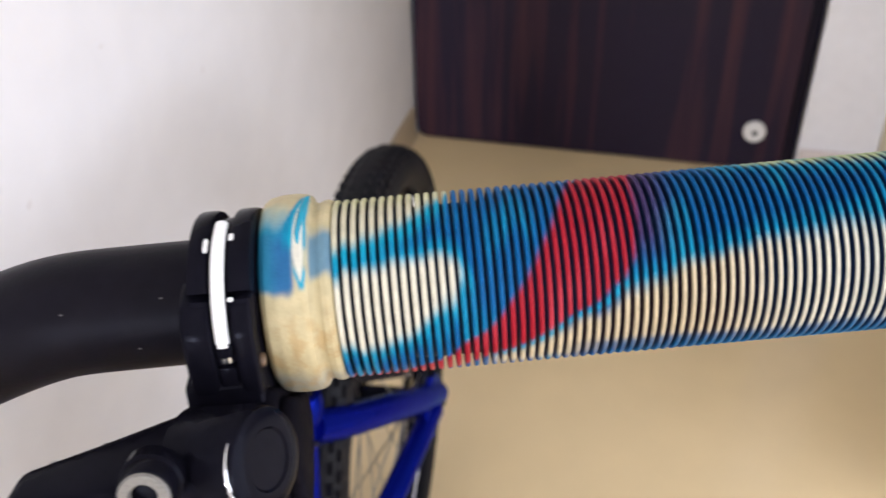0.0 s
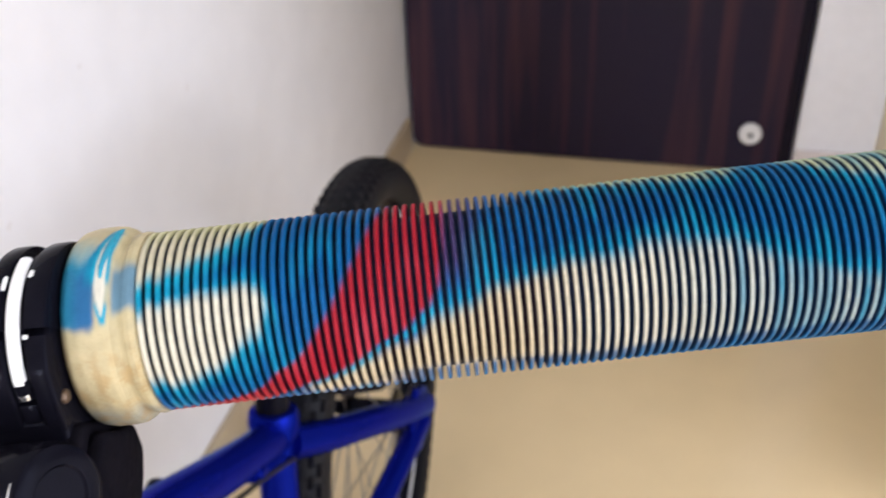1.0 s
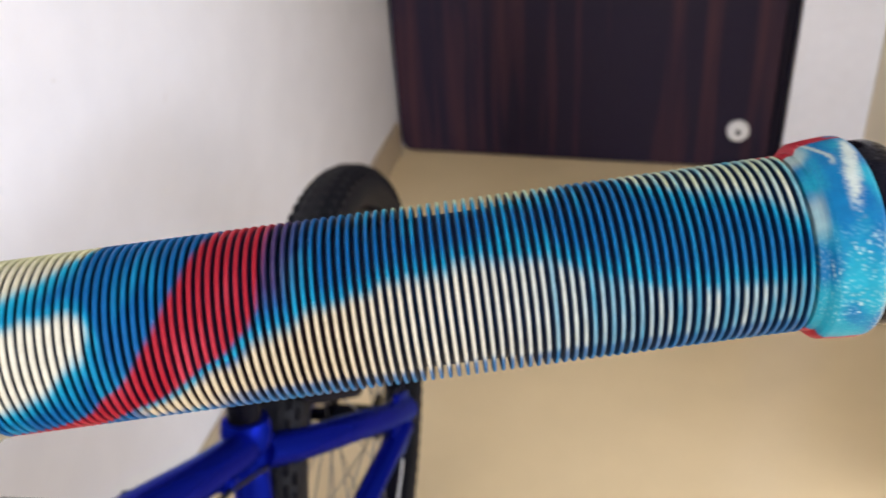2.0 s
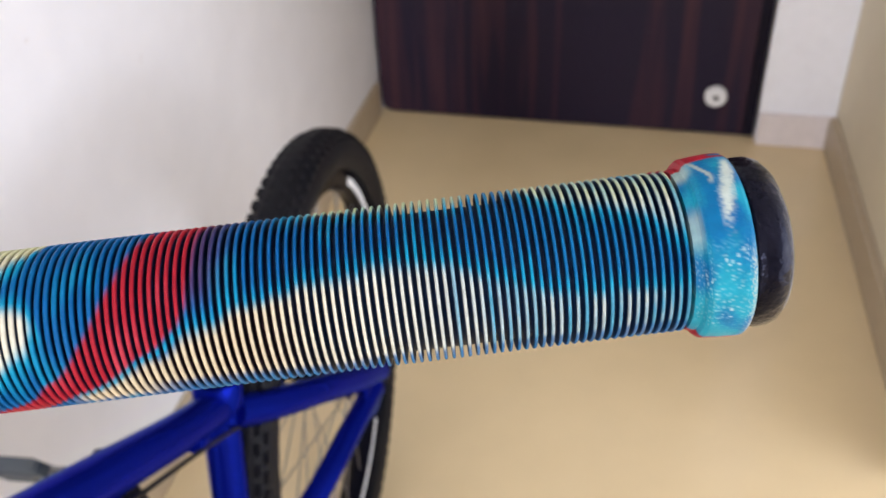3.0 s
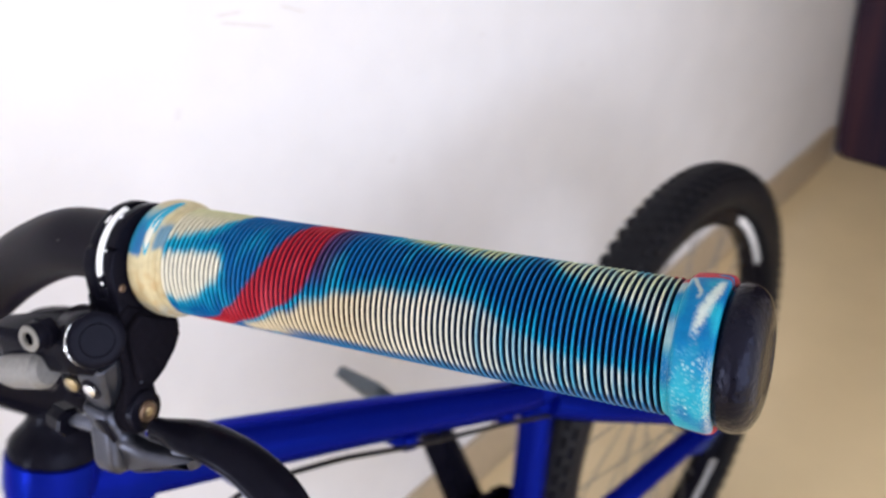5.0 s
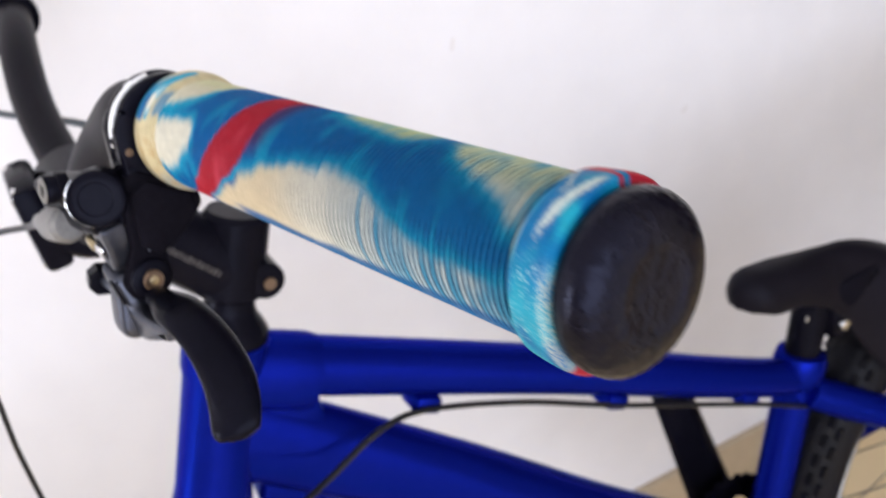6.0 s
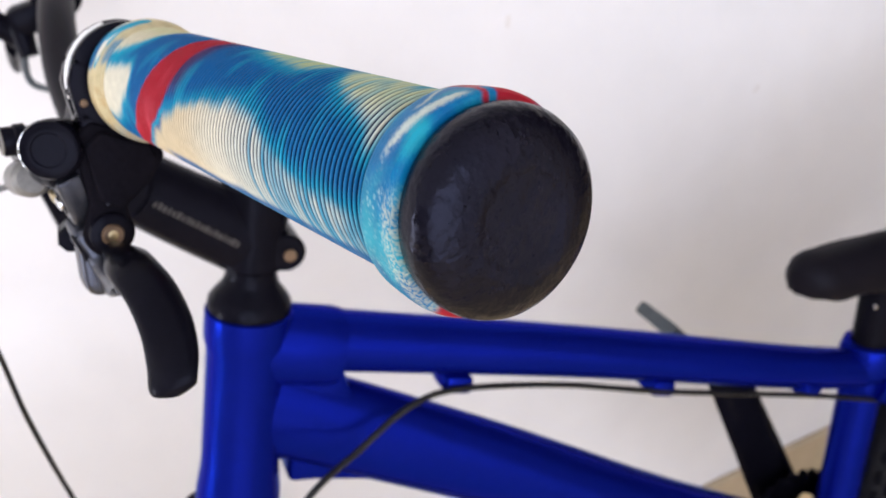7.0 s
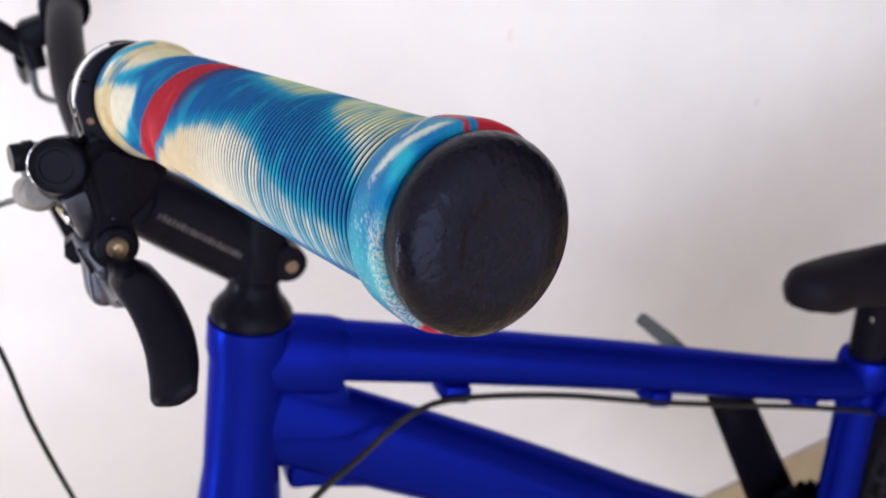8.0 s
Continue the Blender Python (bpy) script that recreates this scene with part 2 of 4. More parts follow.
def wall_with_windows(name, first, u0, u1, openings, m):
    """A wall along x in its own frame, 0.12 thick, with framed openings (from, to, sill, head)."""
    pieces, u = [], u0
    for w0, w1, z0, z1 in openings:
        pieces += [box(u, w0, 0, 0.12, 0, H), box(w0, w1, 0, 0.12, 0, z0), box(w0, w1, 0, 0.12, z1, H)]
        u = w1
    bm = join(*pieces, box(u, u1, 0, 0.12, 0, H))
    bmesh.ops.transform(bm, matrix=m, verts=bm.verts)
    structure(name, bm, WALL, "unseen white painted wall with an added window", "wall")
    for k, (w0, w1, z0, z1) in enumerate(openings):
        win = thing("window_%d" % (k + first), "white framed window, unseen, added to let in daylight", "window", m, kind="structure")
        part("window_frame", join(box(w0, w0 + 0.05, 0.03, 0.09, z0, z1, 0.004), box(w1 - 0.05, w1, 0.03, 0.09, z0, z1, 0.004), box(w0 + 0.05, w1 - 0.05, 0.03, 0.09, z0, z0 + 0.05, 0.004),
                                  box(w0 + 0.05, w1 - 0.05, 0.03, 0.09, z1 - 0.05, z1, 0.004)), GLASS, win)
        pane = part("pane", box(w0 + 0.05, w1 - 0.05, 0.056, 0.062, z0 + 0.05, z1 - 0.05), CLEAR, win, "clear window glass", smooth=0)
        pane.visible_shadow = False
        part("window_sill", box(w0 - 0.04, w1 + 0.04, 0.06, 0.2, z0 - 0.03, z0, 0.006), GLASS, win)


wall_with_windows("wall_south", 1, X0 - 0.12, XR, ((-0.50, 0.14, 0.22, 2.28),), Matrix.Translation((0, Y0 - 0.12, 0)))
wall_with_windows("wall_east", 2, -YP - 0.12, -Y0, ((-1.00, 1.60, 0.12, 2.42),), Matrix.Translation((XR, 0, 0)) @ pose(0, 0, 0, 0, 0, -90))

SK = 0.09
structure("skirting_west", box(X0, X0 + 0.011, Y0, Y1 - 0.04, 0, SK, 0.002), SKIRT, "beige tile skirting along the white wall", "skirting")
structure("skirting_passage", box(X1 - 0.018, X1, YP, Y1 - 0.06, 0, 0.085, 0.003, 2, PASSAGE), SKIRT, "beige tile skirting along the passage wall", "skirting")
structure("skirting_north", box(DX1 + 0.006, X1 - 0.0, Y1 - 0.056, Y1 - 0.045, 0, 0.082, 0.002), PALESKIRT, "pale skirting beside the door", "skirting")

door = thing("door_1", "closed dark rosewood veneer door with reddish streaks", "door", kind="structure")
bm = plate([(DX0 + 0.03 - 0.03 * math.sin(radians(a)), 0.036 - 0.03 * math.cos(radians(a))) for a in range(90, -1, -15)] + [(DX1, 0.006), (DX1, 2.05), (DX0, 2.05)], Y1 - 0.025, Y1 + 0.015, 0.0, Matrix(((1, 0, 0, 0), (0, 0, 1, 0), (0, 1, 0, 0), (0, 0, 0, 1))))
part("leaf", bm, VENEER, door, smooth=0)
part("edge_strip", box(DX1 - 0.028, DX1 - 0.001, Y1 - 0.029, Y1 - 0.0255, 0.007, 2.05, 0.001), LIPPING, door, "darker edge lipping")

stop = thing("door_magnet", "small white round door magnet near the foot of the door", "door stop")
mg = axis_frame((0.236, Y1 - 0.0252, 0.106), (0, -1, 0))
part("base", lathe([(0, 0.026), (0.008, 0.026), (0.012, 0.022)], mg, 24), WHITE, stop)
part("core", lathe([(0.0122, 0.006), (0.016, 0.006), (0.017, 0.005)], mg, 16), BLACK, stop, "dark centre pin")

# ---- the bicycle: x to its left side, y to its rear, z up ----
MB = Matrix.Translation((-0.211, 0, 0)) @ pose(0, 0, 0, 0, 0, 4.56) @ pose(0, 0, 0, 0, -1.48, 0)
bike = thing("bicycle", "blue hardtail bicycle with marbled grips leaning against the wall", "bicycle", MB)


def along(p, q, t):
    return Vector(p) + (Vector(q) - Vector(p)) * t


HT_TOP, HT_BOT = (0, 0.1137, 0.839), (0, 0.054, 0.705)
BB = (0, 0.492, 0.365)
SEAT = (0, 0.549, 0.566)
AXLE_R, AXLE_F = (0, 0.823, 0.3175), (0, -0.150, 0.3175)
frame_part = part("frame", rod(along(HT_TOP, HT_BOT, 0.0), HT_BOT, 0.0225, 0.0225, 40), BLUE, bike, "bright blue painted frame")
hd = (Vector(HT_BOT) - Vector(HT_TOP)).normalized()
part("head_tube", lathe([(0, 0.0225), (0.001, 0.0245), (0.018, 0.0245), (0.024, 0.0228), (0.10, 0.0228), (0.12, 0.025), (0.142, 0.025)], axis_frame(HT_TOP, hd), 40), BLUE, frame_part)
part("top_tube", sweep(spline([(0, 0.117, 0.816), (0, 0.3012, 0.7025), (0, 0.47, 0.593), (0, 0.545, 0.549)], 8), lambda t: (0.0167 + 0.0025 * (1 - t) ** 1.6, 0.0167 + 0.0022 * (1 - t) ** 1.6), 28), BLUE, frame_part)
part("down_tube", sweep(spline([(0, 0.088, 0.786), (0, 0.215, 0.6535), (0, 0.341, 0.515), BB], 8), lambda t: (0.0185 + 0.0085 * min(1, 2 * t), 0.031 - 0.004 * t), 28), BLUE, frame_part)
YZ = Matrix(((0, 0, 1, 0), (1, 0, 0, 0), (0, 1, 0, 0), (0, 0, 0, 1)))
part("gusset", plate([(0.092, 0.722), (0.1055, 0.7155), (0.1377, 0.6945), (0.1735, 0.6690), (0.1775, 0.6715), (0.16, 0.72), (0.11, 0.76)], -0.011, 0.011, 0.004, YZ), BLUE, frame_part)
part("gusset", plate([(0.098, 0.80), (0.135, 0.80), (0.1485, 0.787), (0.1485, 0.764), (0.13, 0.745), (0.098, 0.745)], -0.013, 0.013, 0.003, YZ), BLUE, frame_part)
part("tube_sleeve", sweep([(Vector((0, 0.112, 0.8138))), Vector((0, 0.130, 0.8030)), Vector((0, 0.1445, 0.7942)), Vector((0, 0.1505, 0.7906))], lambda t: (0.0212, 0.0252) if t < 0.9 else (0.0200, 0.0238), 28), BLUE, frame_part)
part("seat_tube", rod(BB, along(BB, SEAT, 1.0), 0.0168, 0.0168, 28), BLUE, frame_part)
part("seat_collar", lathe([(0, 0.0172), (0.006, 0.0215), (0.022, 0.0225), (0.030, 0.0205), (0.031, 0.0150)], axis_frame(along(BB, SEAT, 0.895), Vector(SEAT) - Vector(BB)), 28), BLUE, frame_part)
part("bottom_bracket_shell", rod((-0.036, *BB[1:]), (0.036, *BB[1:]), 0.021), BLUE, frame_part)
for sx in (1, -1):
    part("seatstay", sweep(spline([(sx * 0.010, 0.545, 0.540), (sx * 0.028, 0.595, 0.502), (sx * 0.047, 0.67, 0.448), (sx * 0.060, 0.755, 0.382), (sx * 0.066, 0.825, 0.330)], 6), 0.0155, 18), BLUE, frame_part)
    part("chainstay", sweep(spline([(sx * 0.025, 0.50, 0.364), (sx * 0.050, 0.61, 0.362), (sx * 0.060, 0.70, 0.350), (sx * 0.066, 0.80, 0.325)], 6), 0.0135, 16), BLUE, frame_part)
    part("dropout", plate([(0.755, 0.350), (0.79, 0.385), (0.835, 0.352), (0.85, 0.312), (0.83, 0.29), (0.785, 0.295), (0.75, 0.318)], sx * 0.066 - 0.003, sx * 0.066 + 0.003, 0.001, Matrix(((0, 0, 1, 0), (1, 0, 0, 0), (0, 1, 0, 0), (0, 0, 0, 1)))), BLUE, frame_part)
for y, z in ((0.212, 0.737), (0.352, 0.652), (0.478, 0.576)):
    part("cable_guide", box(-0.006, 0.018, y - 0.0095, y + 0.0095, z - 0.008, z + 0.004, 0.003, 2, Matrix.Translation((0, y, z)) @ pose(0, 0, 0, -31, 0, 0) @ Matrix.Translation((0, -y, -z))), BLUE, frame_part)


def wheel(name, c):
    """A 24 inch wheel with a knobbed tyre, rim, spokes and hub."""
    m = Matrix.Translation(c) @ pose(0, 0, 0, 0, 90, 0)
    R = 0.3155
    prof = [(0.0295 * math.cos(a), R - 0.0305 + 0.0305 * math.sin(a)) for a in [radians(d) for d in range(-40, 221, 20)]]
    ob = part(name, lathe([(h, r) for h, r in prof] + [prof[0]], m, 72, caps=False), RUBBER, bike, "knobbed black tyre on a dark rim")
    knobs = bmesh.new()
    for k in range(96):
        a = 2 * math.pi * k / 96
        for off, w, lift in ((-0.0058, 0.0085, 0.0008), (0.0058, 0.0085, 0.0008), (-0.0165, 0.0075, -0.0032), (0.0165, 0.0075, -0.0032), (-0.0240, 0.006, -0.0095), (0.0240, 0.006, -0.0095)):
            aa = a + (0.015 if (off > 0) != (0.01 < abs(off) < 0.02) else -0.015)
            mm = m @ pose(0, 0, 0, 0, 0, math.degrees(aa)) @ Matrix.Translation((R - 0.0035 + lift, 0, off)) @ Matrix.Diagonal((0.005, 0.0115, w, 1))
            bmesh.ops.create_cube(knobs, size=1.0, matrix=mm)
    part("tread", knobs, RUBBER, ob, smooth=0)
    part("rim", lathe([(-0.012, 0.262), (-0.012, 0.244), (-0.006, 0.238), (0.006, 0.238), (0.012, 0.244), (0.012, 0.262), (-0.012, 0.262)], m, 72, caps=False), BLACK, ob)
    for first, step in ((108, 2.6), (-14, 3.8), (228, 2.6)):
        dec = bmesh.new()
        prev = None
        for i in range(13):
            a = radians(first + i * step)
            cur = [dec.verts.new(m @ Vector((r * math.cos(a), r * math.sin(a), 0.0126))) for r in (0.247, 0.2575)]
            if prev:
                dec.faces.new((prev[0], prev[1], cur[1], cur[0]))
            prev = cur
        ext = bmesh.ops.extrude_face_region(dec, geom=list(dec.faces))
        bmesh.ops.translate(dec, vec=m.to_3x3() @ Vector((0, 0, 0.0004)), verts=[v for v in ext["geom"] if isinstance(v, bmesh.types.BMVert)])
        bmesh.ops.recalc_face_normals(dec, faces=dec.faces)
        part("decal", dec, WHITE, ob, "white printed band on the rim", smooth=0)
    for k in range(32):
        a = 2 * math.pi * k / 32
        side = 1 if k % 2 else -1
        b = a + (0.55 if (k // 2) % 2 else -0.55)
        part("spoke", rod(m @ Vector((0.024 * math.cos(b), 0.024 * math.sin(b), side * 0.028)), m @ Vector((0.241 * math.cos(a), 0.241 * math.sin(a), side * 0.003)), 0.0009, seg=6), STEEL, ob)
    part("hub", lathe([(-0.058, 0.008), (-0.034, 0.010), (-0.032, 0.028), (-0.028, 0.028), (-0.024, 0.014), (0.024, 0.014), (0.028, 0.028), (0.032, 0.028), (0.034, 0.010), (0.058, 0.008)], m, 28), BLACK, ob)
    for sx in (1, -1):
        part("axle_nut", lathe([(0, 0.009), (0.009, 0.009), (0.010, 0.006), (0.018, 0.005)], axis_frame((sx * 0.060, *c[1:]), (sx, 0, 0)), 6), BLACK, ob, smooth=20)
    return ob


wheel("rear_wheel", AXLE_R)
wheel("front_wheel", AXLE_F)
fork = part("fork", rod(along(HT_TOP, HT_BOT, 1.02), along(HT_TOP, HT_BOT, 1.22), 0.024), BLACK, bike, "black suspension fork")
for sx in (1, -1):
    part("fork_leg", sweep(spline([(sx * 0.055, 0.035, 0.67), (sx * 0.062, -0.05, 0.48), (sx * 0.062, -0.148, 0.30)], 6), 0.016, 16), BLACK, fork)
part("crown", rod((-0.07, 0.033, 0.668), (0.07, 0.033, 0.668), 0.02), BLACK, fork)

# cranks, pedals and chainring
crank = part("crankset", rod((-0.055, *BB[1:]), (0.055, *BB[1:]), 0.012), BLACK, bike, "black cranks with a single chainring")
ring = lathe([(-0.0025, 0.030), (-0.0025, 0.0500), (0.0025, 0.0500), (0.0025, 0.030), (-0.0025, 0.030)], axis_frame((-0.045, *BB[1:]), (1, 0, 0)), 52, caps=False)
for k in range(26):
    bmesh.ops.create_cube(ring, size=1.0, matrix=Matrix.Translation((-0.045, *BB[1:])) @ pose(0, 0, 0, 360 / 26 * k, 0, 0) @ Matrix.Translation((0, 0.0515, 0)) @ Matrix.Diagonal((0.0035, 0.006, 0.0065, 1)))
part("chainring", ring, BLACK, crank)


def crank_arm(p, q):
    return sweep([along(p, q, t) for t in (-0.06, -0.03, 0, 0.3, 0.6, 0.95, 1.0, 1.05)], lambda t: (0.0062, 0.0310 - 0.0165 * t) if 0.02 < t < 0.99 else (0.004, 0.010), 16, up=(0, 1, 0.3))


part("crank_arm", crank_arm((-0.068, 0.500, 0.362), (-0.074, 0.459, 0.560)), BLACK, crank)
part("crank_arm", crank_arm((0.068, 0.495, 0.362), (0.074, 0.540, 0.190)), BLACK, crank)


def pedal(p, turn, out):
    """A square platform pedal with a ribbed cage."""
    m = Matrix.Translation(p) @ pose(0, 0, 0, turn, 0, 0)
    ob = part("pedal", join(box(-0.028, 0.028, -0.031, -0.025, -0.0065, 0.0065, 0.003, 2, m), box(-0.028, 0.028, 0.018, 0.025, -0.0065, 0.0065, 0.003, 2, m),
                            box(-0.028, -0.022, -0.025, 0.018, -0.006, 0.006, 0.002, 2, m), box(0.022, 0.028, -0.025, 0.018, -0.006, 0.006, 0.002, 2, m),
                            box(-0.022, 0.022, -0.009, 0.009, -0.006, 0.006, 0.003, 2, m)), GREY, bike, "worn grey platform pedal")
    part("pedal_axle", rod(m @ Vector((-out * 0.056, 0, 0)), m @ Vector((out * 0.030, 0, 0)), 0.006), STEEL, ob)
    return ob


pedal((-0.150, 0.462, 0.543), -60, -1)
pedal((0.136, 0.543, 0.182), 0, 1)

# seat
post = part("seat_post", rod(along(BB, SEAT, 0.95), (0, 0.568, 0.640), 0.0145), BLACK, bike, "black seat post")
part("clamp_ring", rod(along(BB, SEAT, 1.03), along(BB, SEAT, 1.26), 0.0150), BLACK, post)
part("clamp_bolt", rod((0.022, 0.574, 0.604), (0.0265, 0.574, 0.604), 0.0046), CHROME, post)
part("saddle_clamp", box(-0.022, 0.022, 0.566, 0.625, 0.585, 0.642, 0.008), BLACK, post)
part("rail_bolt", rod((0.006, 0.5600, 0.612), (0.006, 0.5485, 0.6135), 0.0036), CHROME, post)


def saddle_mesh():
    """A padded saddle: narrow rounded nose, wide tail, drooping sides."""
    bm = bmesh.new()
    rings = []
    n, seg = 30, 36
    for k in range(n):
        t = k / (n - 1)
        y = 0.4785 + 0.232 * t
        w = 0.003 + 0.020 * min(1, t / 0.09) ** 0.5 + 0.048 * smooth(0.42, 0.84, t)
        w *= max(0.05, 1 - max(0, (t - 0.80) / 0.20) ** 2.2) ** 0.5
        top = 0.6868 - 0.012 * (1 - min(1, t / 0.10)) ** 2 - 0.050 * t ** 1.2 - 0.056 * max(0, (t - 0.5) / 0.5) ** 1.7
        thick = 0.012 + 0.026 * min(1, t / 0.12) ** 0.6 + 0.030 * smooth(0.38, 0.62, t) - 0.030 * smooth(0.8, 1.0, t)
        droop = 0.006 + 0.030 * smooth(0.2, 0.5, t) * smooth(1.02, 0.75, t) + 0.050 * smooth(0.36, 0.62, t) * smooth(1.02, 0.8, t)
        ring = []
        for i in range(seg):
            a = 2 * math.pi * i / seg
            cx, cz = math.cos(a), math.sin(a)
            x = math.copysign(abs(cx) ** 0.75, cx)
            ring.append(bm.verts.new((w * x, y, top - thick / 2 + thick / 2 * math.copysign(abs(cz) ** 0.8, cz) - droop * abs(x) ** 2.2)))
        rings.append(ring)
    for a, b in zip(rings, rings[1:]):
        for i in range(seg):
            j = (i + 1) % seg
            bm.faces.new((a[i], a[j], b[j], b[i]))
    bm.faces.new(rings[0][::-1])
    bm.faces.new(rings[-1])
    return bm


saddle = part("saddle", saddle_mesh(), MATT, bike, "plain black padded saddle", smooth=60)
for sx in (1, -1):
    part("saddle_rail", sweep(spline([(sx * 0.010, 0.535, 0.652), (sx * 0.018, 0.56, 0.630), (sx * 0.018, 0.61, 0.620), (sx * 0.022, 0.66, 0.615)], 5), 0.0035, 8), BLACK, saddle)

# headset, stem and handlebar
STEER = Vector((0, 0.0580, 0.130)).normalized()
part("headset", lathe([(0.0, 0.0222), (0.002, 0.0234), (0.007, 0.0230), (0.012, 0.0196), (0.017, 0.0156), (0.023, 0.0140), (0.030, 0.0146)], axis_frame(Vector(HT_TOP) - 0.001 * STEER, STEER), 40), BLACK, bike, "black headset cup and spacer")
SB = Vector(HT_TOP) + 0.026 * STEER
CLAMP = Vector((0, 0.076, 0.945))
stem = part("stem", lathe([(0, 0.0165), (0.002, 0.0182), (0.046, 0.0182), (0.049, 0.016)], axis_frame(SB, STEER), 36), BLACK, bike, "black alloy stem with worn grey printing")
part("extension", sweep(spline([(0, 0.133, 0.874), (0, 0.1055, 0.9067), (0, 0.079, 0.9400)], 5), lambda t: (0.0225 - 0.004 * t, 0.0175), 24, up=(1, 0, 0)), BLACK, stem)
for k in range(19):
    w = 0.0010 + 0.0007 * ((k * 7) % 3) / 2
    part("print_mark", box(-0.0004, 0.0004, -w / 2, w / 2, -0.0016, 0.0014 + 0.0006 * ((k * 5) % 2), 0.0001, 1, Matrix.Translation(along((0.0178, 0.0921, 0.9235), (0.0178, 0.1210, 0.8855), k / 18)) @ pose(0, 0, 0, -53, 0, 0)), GREYBAR, stem, "worn grey printed mark" if k == 0 else "", smooth=0)
part("bar_clamp", rod(CLAMP + Vector((-0.026, 0, 0)), CLAMP + Vector((0.026, 0, 0)), 0.0215, seg=36), BLACK, stem)
for k in (-1, 1):
    for j in (-1, 1):
        part("faceplate_bolt", rod(CLAMP + Vector((k * 0.017, -0.019, j * 0.017)), CLAMP + Vector((k * 0.017, -0.0285, j * 0.017 + 0.004)), 0.0042, seg=14), CHROME, stem)
part("faceplate", box(-0.024, 0.024, -0.008, 0.006, -0.022, 0.022, 0.004, 2, Matrix.Translation(CLAMP + Vector((0, -0.021, 0.002)))), BLACK, stem)
part("pinch_lug", rod((-0.016, 0.143, 0.868), (0.016, 0.143, 0.868), 0.0105), BLACK, stem)
part("pinch_web", box(-0.013, 0.013, 0.122, 0.143, 0.862, 0.876, 0.003), BLACK, stem)
part("pinch_bolt", rod((0.0162, 0.144, 0.867), (0.018, 0.144, 0.867), 0.0036), BROWN, stem)
GP = Vector((0.26726, 0.12671, 1.02870))  # a point on the axis of the left grip, and its three directions
GA, GU, GV = Vector((0.97697, 0.21077, 0.03314)), Vector((-0.03124, -0.01232, 0.99944)), Vector((0.21105, -0.97746, -0.00545))
GM = Matrix((( GA.x, GU.x, GV.x, GP.x), (GA.y, GU.y, GV.y, GP.y), (GA.z, GU.z, GV.z, GP.z), (0, 0, 0, 1)))


def g(s, u, v):
    """From the grip's own millimetres (along, up, forward) to the bicycle."""
    return GM @ Vector((s / 1000, u / 1000, v / 1000))


def eased(path, n=14):
    """The same path with its bends drawn smooth."""
    for _ in range(n):
        path = [path[0]] + [(a + 2 * b + c) / 4 for a, b, c in zip(path, path[1:], path[2:])] + [path[-1]]
    return path


bar = part("handlebar", sweep(eased(spline([(-0.36, 0.096, 1.003), (-0.25, 0.090, 0.999), (-0.19, 0.086, 0.996), (-0.15, 0.081, 0.989), (-0.10, 0.074, 0.968), (-0.05, 0.0752, 0.949), (-0.026, 0.076, 0.945), (0.026, 0.076, 0.945),
                                      (0.05, 0.0765, 0.953), (0.085, 0.082, 0.985), (0.115, 0.095, 1.0085), g(-126, -1.5, 0), g(-110, 0, 0), g(-60, 0, 0), g(20, 0, 0), g(82, 0, 0)], 8)), 0.0111, 32), MATT, bike, "matt black riser handlebar")


for p, w in (((0.1553, 0.0933, 1.0312), 0.00028), ((0.1676, 0.0939, 1.0246), 0.0003), ((0.1725, 0.0962, 1.0340), 0.0002), ((0.1607, 0.0931, 1.0285), 0.00018)):
    part("fleck", box(-w, w, -0.00010, 0.00010, -0.00012, 0.00012, 0.00005, 1, Matrix.Translation(p) @ pose(0, 0, 0, -35, 25, 8)), BAREMETAL, bar, smooth=0)

# ---- the marbled grip ----
CREAM, BLU, CYAN, RED, NAVY, WHITISH, YEL = (0.510, 0.460, 0.315), (0.001, 0.084, 0.250), (0.005, 0.275, 0.41), (0.31, 0.010, 0.022), (0.002, 0.017, 0.065), (0.61, 0.59, 0.50), (0.47, 0.49, 0.22)


def curve(points, x):
    """A broken line through (x, y) pairs."""
    if x <= points[0][0]:
        return points[0][1]
    for (a, p), (b, q) in zip(points, points[1:]):
        if x <= b:
            return p + (q - p) * (x - a) / (b - a)
    return points[-1][1]


def mix(a, b, t):
    return tuple(p + (q - p) * t for p, q in zip(a, b))


